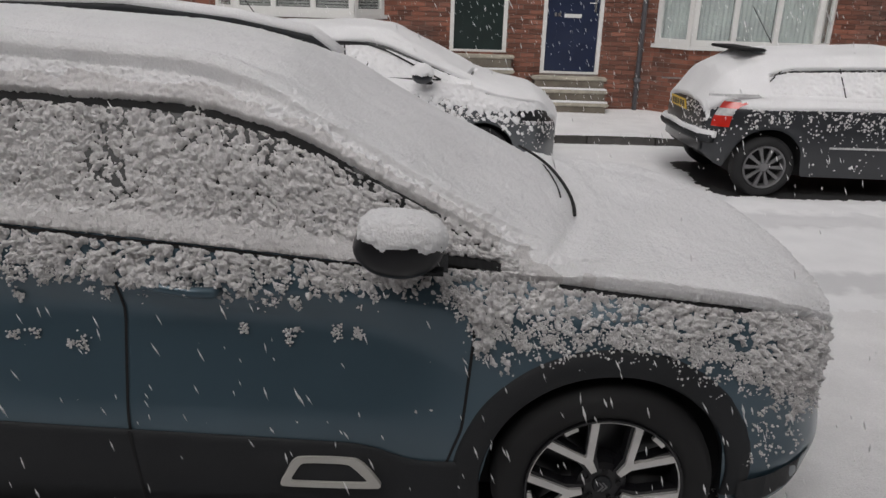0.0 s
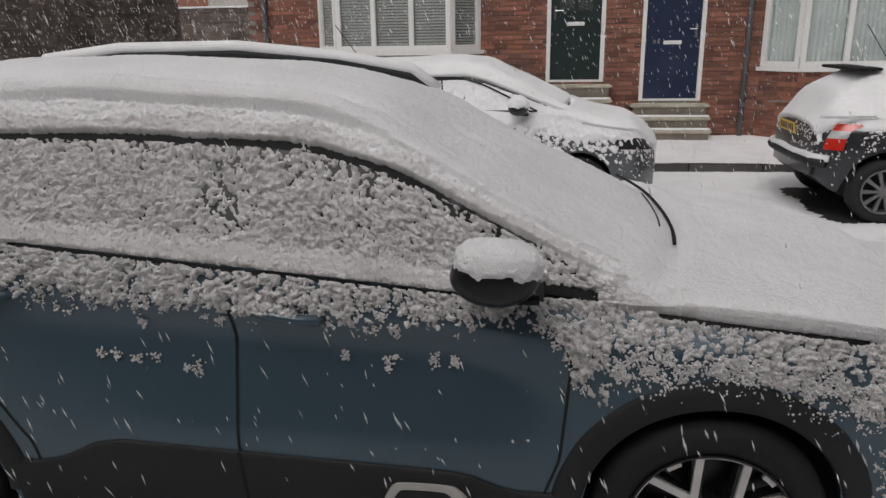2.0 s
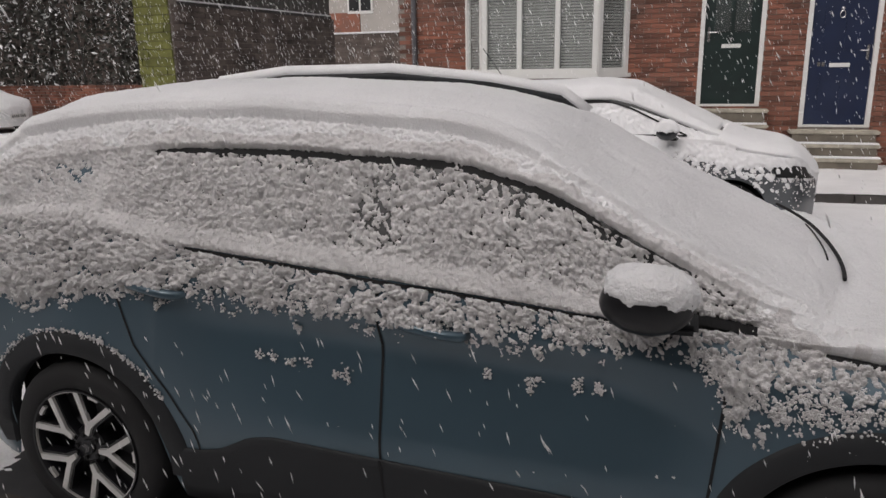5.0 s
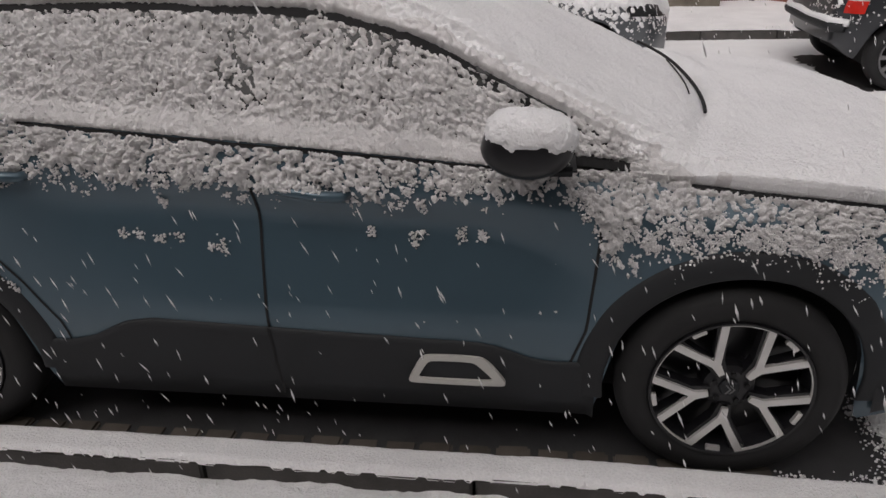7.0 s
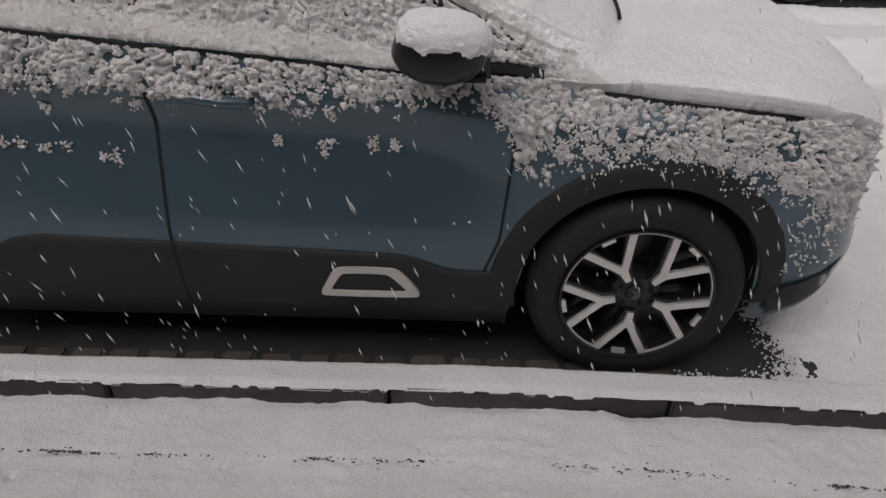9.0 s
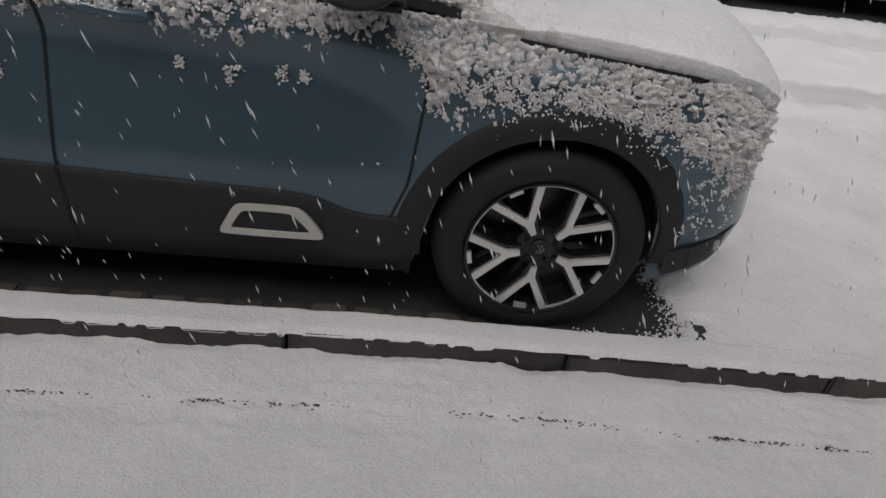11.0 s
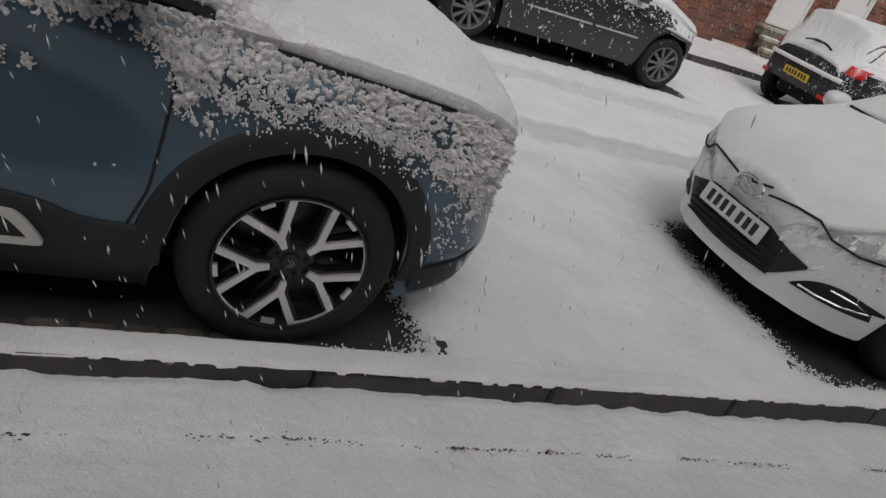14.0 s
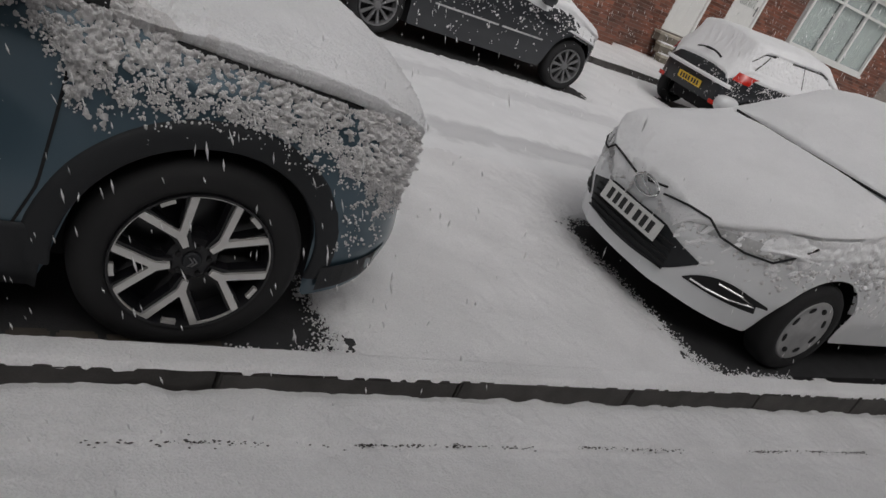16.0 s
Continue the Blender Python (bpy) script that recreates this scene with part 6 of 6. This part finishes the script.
# -- dark grey small car farther up the road --
GREYC = hatch_spec(2.47, .7, .5, .86, 1.53, 1.0, .92, -1.0, -.25, -2.75, .30, .7)
far_car, fskin = hatch("dark_grey_hatchback", GREYC, (11.28, 6.1, 0), 0, BLACKPAINT, "dark grey hatchback under snow, parked across the road", lambda m, c: plain_wheel(m, c, .3, .2, DULLALLOY, 8), .30, .84)
snow_shell(fskin, light_snow(GREYC, 100, .93, -.002, .04, .013, .6, True, 1.07, .25), "snow_cover", far_car.matrix_basis, "fresh snow on the dark grey hatchback", up=1.6)
specks(fskin, far_car.matrix_basis, 101, 4000, lambda x, z: step(.5, .9, z) * (z < 1.3) + .08, "wet snow specks on the dark grey hatchback's tail and flank")
for sy in (-1, 1):
    tail_lamp(fskin, far_car, sy * .64, sy * .8, .83, .96, ((1.0, REDLAMP),), "red tail lamp under snow")
    tail_lamp(fskin, far_car, sy * .5, sy * .66, .4, .46, ((1.0, REDLAMP),), "small red bumper reflector")
plate(far_car, tail_x(fskin, 0, .56) - .02, .0, .56, .5, .11, 8, -90, YELLOWPLATE, "yellow number plate with plain dark bars")
bm = bmesh.new()
tube(bm, [(tail_x(fskin, y, .72) - .025, y, .72) for y in np.linspace(-.7, .7, 17)], .03, 8)
part("bumper_step", bm, SNOW, far_car, "snow on the bumper ledge", smooth=True)

bm = bmesh.new()
tube(bm, [(tail_x(fskin, y, 1.02 + .05 * (1 - (y / .26) ** 2)) - .03, y, 1.02 + .05 * (1 - (y / .26) ** 2)) for y in np.linspace(-.26, .26, 13)], .016, 8)
part("tailgate_handle", bm, BLACK, far_car, "black arched tailgate handle", smooth=True)
for pts in ([(-2.7, 1.06), (-2.45, 1.32), (-2.1, 1.385), (-1.3, 1.39), (-1.0, 1.33)], [(-1.6, 1.03), (-1.65, 1.38)]):
    strip(fskin, pts, .016, "window_seal", BLACK, far_car, .024, 40)

# -- white car at the corner of the side street --
corner, cskin = hatch("white_hatchback", WHITE, (-18.6, 13.4, .06), 0, WHITEPAINT, "white hatchback parked at the corner of the side street", lambda m, c: cover_wheel(m, c, .3, .2), .30, .855)
snow_shell(cskin, light_snow(WHITE, 120, .66, .004, .04, .02, .6), "snow_cover", corner.matrix_basis, "fresh snow on the far white hatchback")
plate(corner, nose_x(cskin, 0, .46) + .03, .0, .47, .52, .112, -8, 90, WHITEPLATE, "white number plate with plain black bars")

# ---- dark chips added along the pavement joint to draw its dark groove ----
rnd = random.Random(77)
V, Fc = [], []
for k in range(2400):
    x = rnd.uniform(-2.5, 4.5)
    if math.sin(3.1 * x) + 0.8 * math.sin(7.7 * x + 1) + 0.7 * math.sin(17 * x) < rnd.uniform(-1.6, 1.4):
        continue
    y = float(bend(x)) - .402 - (.02 * (x - .1) if x > .1 else 0) + .004 * math.sin(9 * x) + rnd.gauss(0, .0035 if k % 5 else .012)
    r = rnd.uniform(.0015, .0042)
    c, n = Vector((x, y, rnd.uniform(.015, .021) - .014 * max(0, x + .2))), len(V)
    ring = [c + Vector((rnd.uniform(.8, 2.4) * r * math.cos(a), r * rnd.uniform(.6, 1) * math.sin(a), rnd.uniform(-.3, .3) * r)) for a in (0, 1.3, 2.6, 3.9, 5.2)]
    V += [tuple(q) for q in ring] + [tuple(c + Vector((0, 0, r))), tuple(c - Vector((0, 0, r)))]
    for i in range(5):
        Fc += [(n + i, n + (i + 1) % 5, n + 5), (n + (i + 1) % 5, n + i, n + 6)]
tagged(grid_part("pavement_grit", np.array(V), np.array(Fc), DARKSTONE), "dark chips added to draw the dark groove along a pavement joint", "grit", kind="stuff")

# ---- snow in the air ----
rnd = random.Random(21)
V, Fc, flakes = [], [], []
eye = Vector((-.57, -1.94, 1.72))
for k in range(7200):
    c = Vector((rnd.uniform(-5.5, 6.5), rnd.uniform(-1.5, 8), rnd.uniform(.03, 3.4))) if k % 16 else Vector((rnd.uniform(-2.6, .6), rnd.uniform(-.9, -.1), rnd.uniform(.2, 1.2)))
    if (c - eye).length < 1.25 or (c.y > 0.05 and c.z < 1.6) or (0.0 < c.y < 1.85 and -3.7 < c.x < .95 and c.z < 1.8):
        continue
    flakes.append((c, rnd.uniform(.0011, .0029)))
for k in range(9000):
    c = Vector((rnd.uniform(-9, 13), rnd.uniform(2.2, 9.8), rnd.uniform(.15, 3.6)))
    if not any(a < c.x < b and d - .2 < c.y < e + .2 and c.z < 1.7 for a, b, d, e in FOOT):
        flakes.append((c, rnd.uniform(.0018, .0042)))
for k in range(4500):
    flakes.append((Vector((rnd.uniform(-15, -3.2), rnd.uniform(8.0, 14.0), rnd.uniform(.5, 5.5))), rnd.uniform(.003, .0075)))
for c, r in flakes:
    ax = Vector((rnd.gauss(-.38, .12), rnd.gauss(0, .1), 1)).normalized() * r * rnd.uniform(4, 9)
    sx, sy = Vector((r, 0, 0)), Vector((0, r, 0))
    n = len(V)
    V += [tuple(c + q) for q in (ax, -ax, sx, -sx, sy, -sy)]
    Fc += [(n, n + 2, n + 4), (n, n + 4, n + 3), (n, n + 3, n + 5), (n, n + 5, n + 2), (n + 1, n + 4, n + 2), (n + 1, n + 3, n + 4), (n + 1, n + 5, n + 3), (n + 1, n + 2, n + 5)]
tagged(grid_part("falling_snow", np.array(V), np.array(Fc), FLAKE), "small snowflakes falling through the air", "snowflakes", kind="stuff")
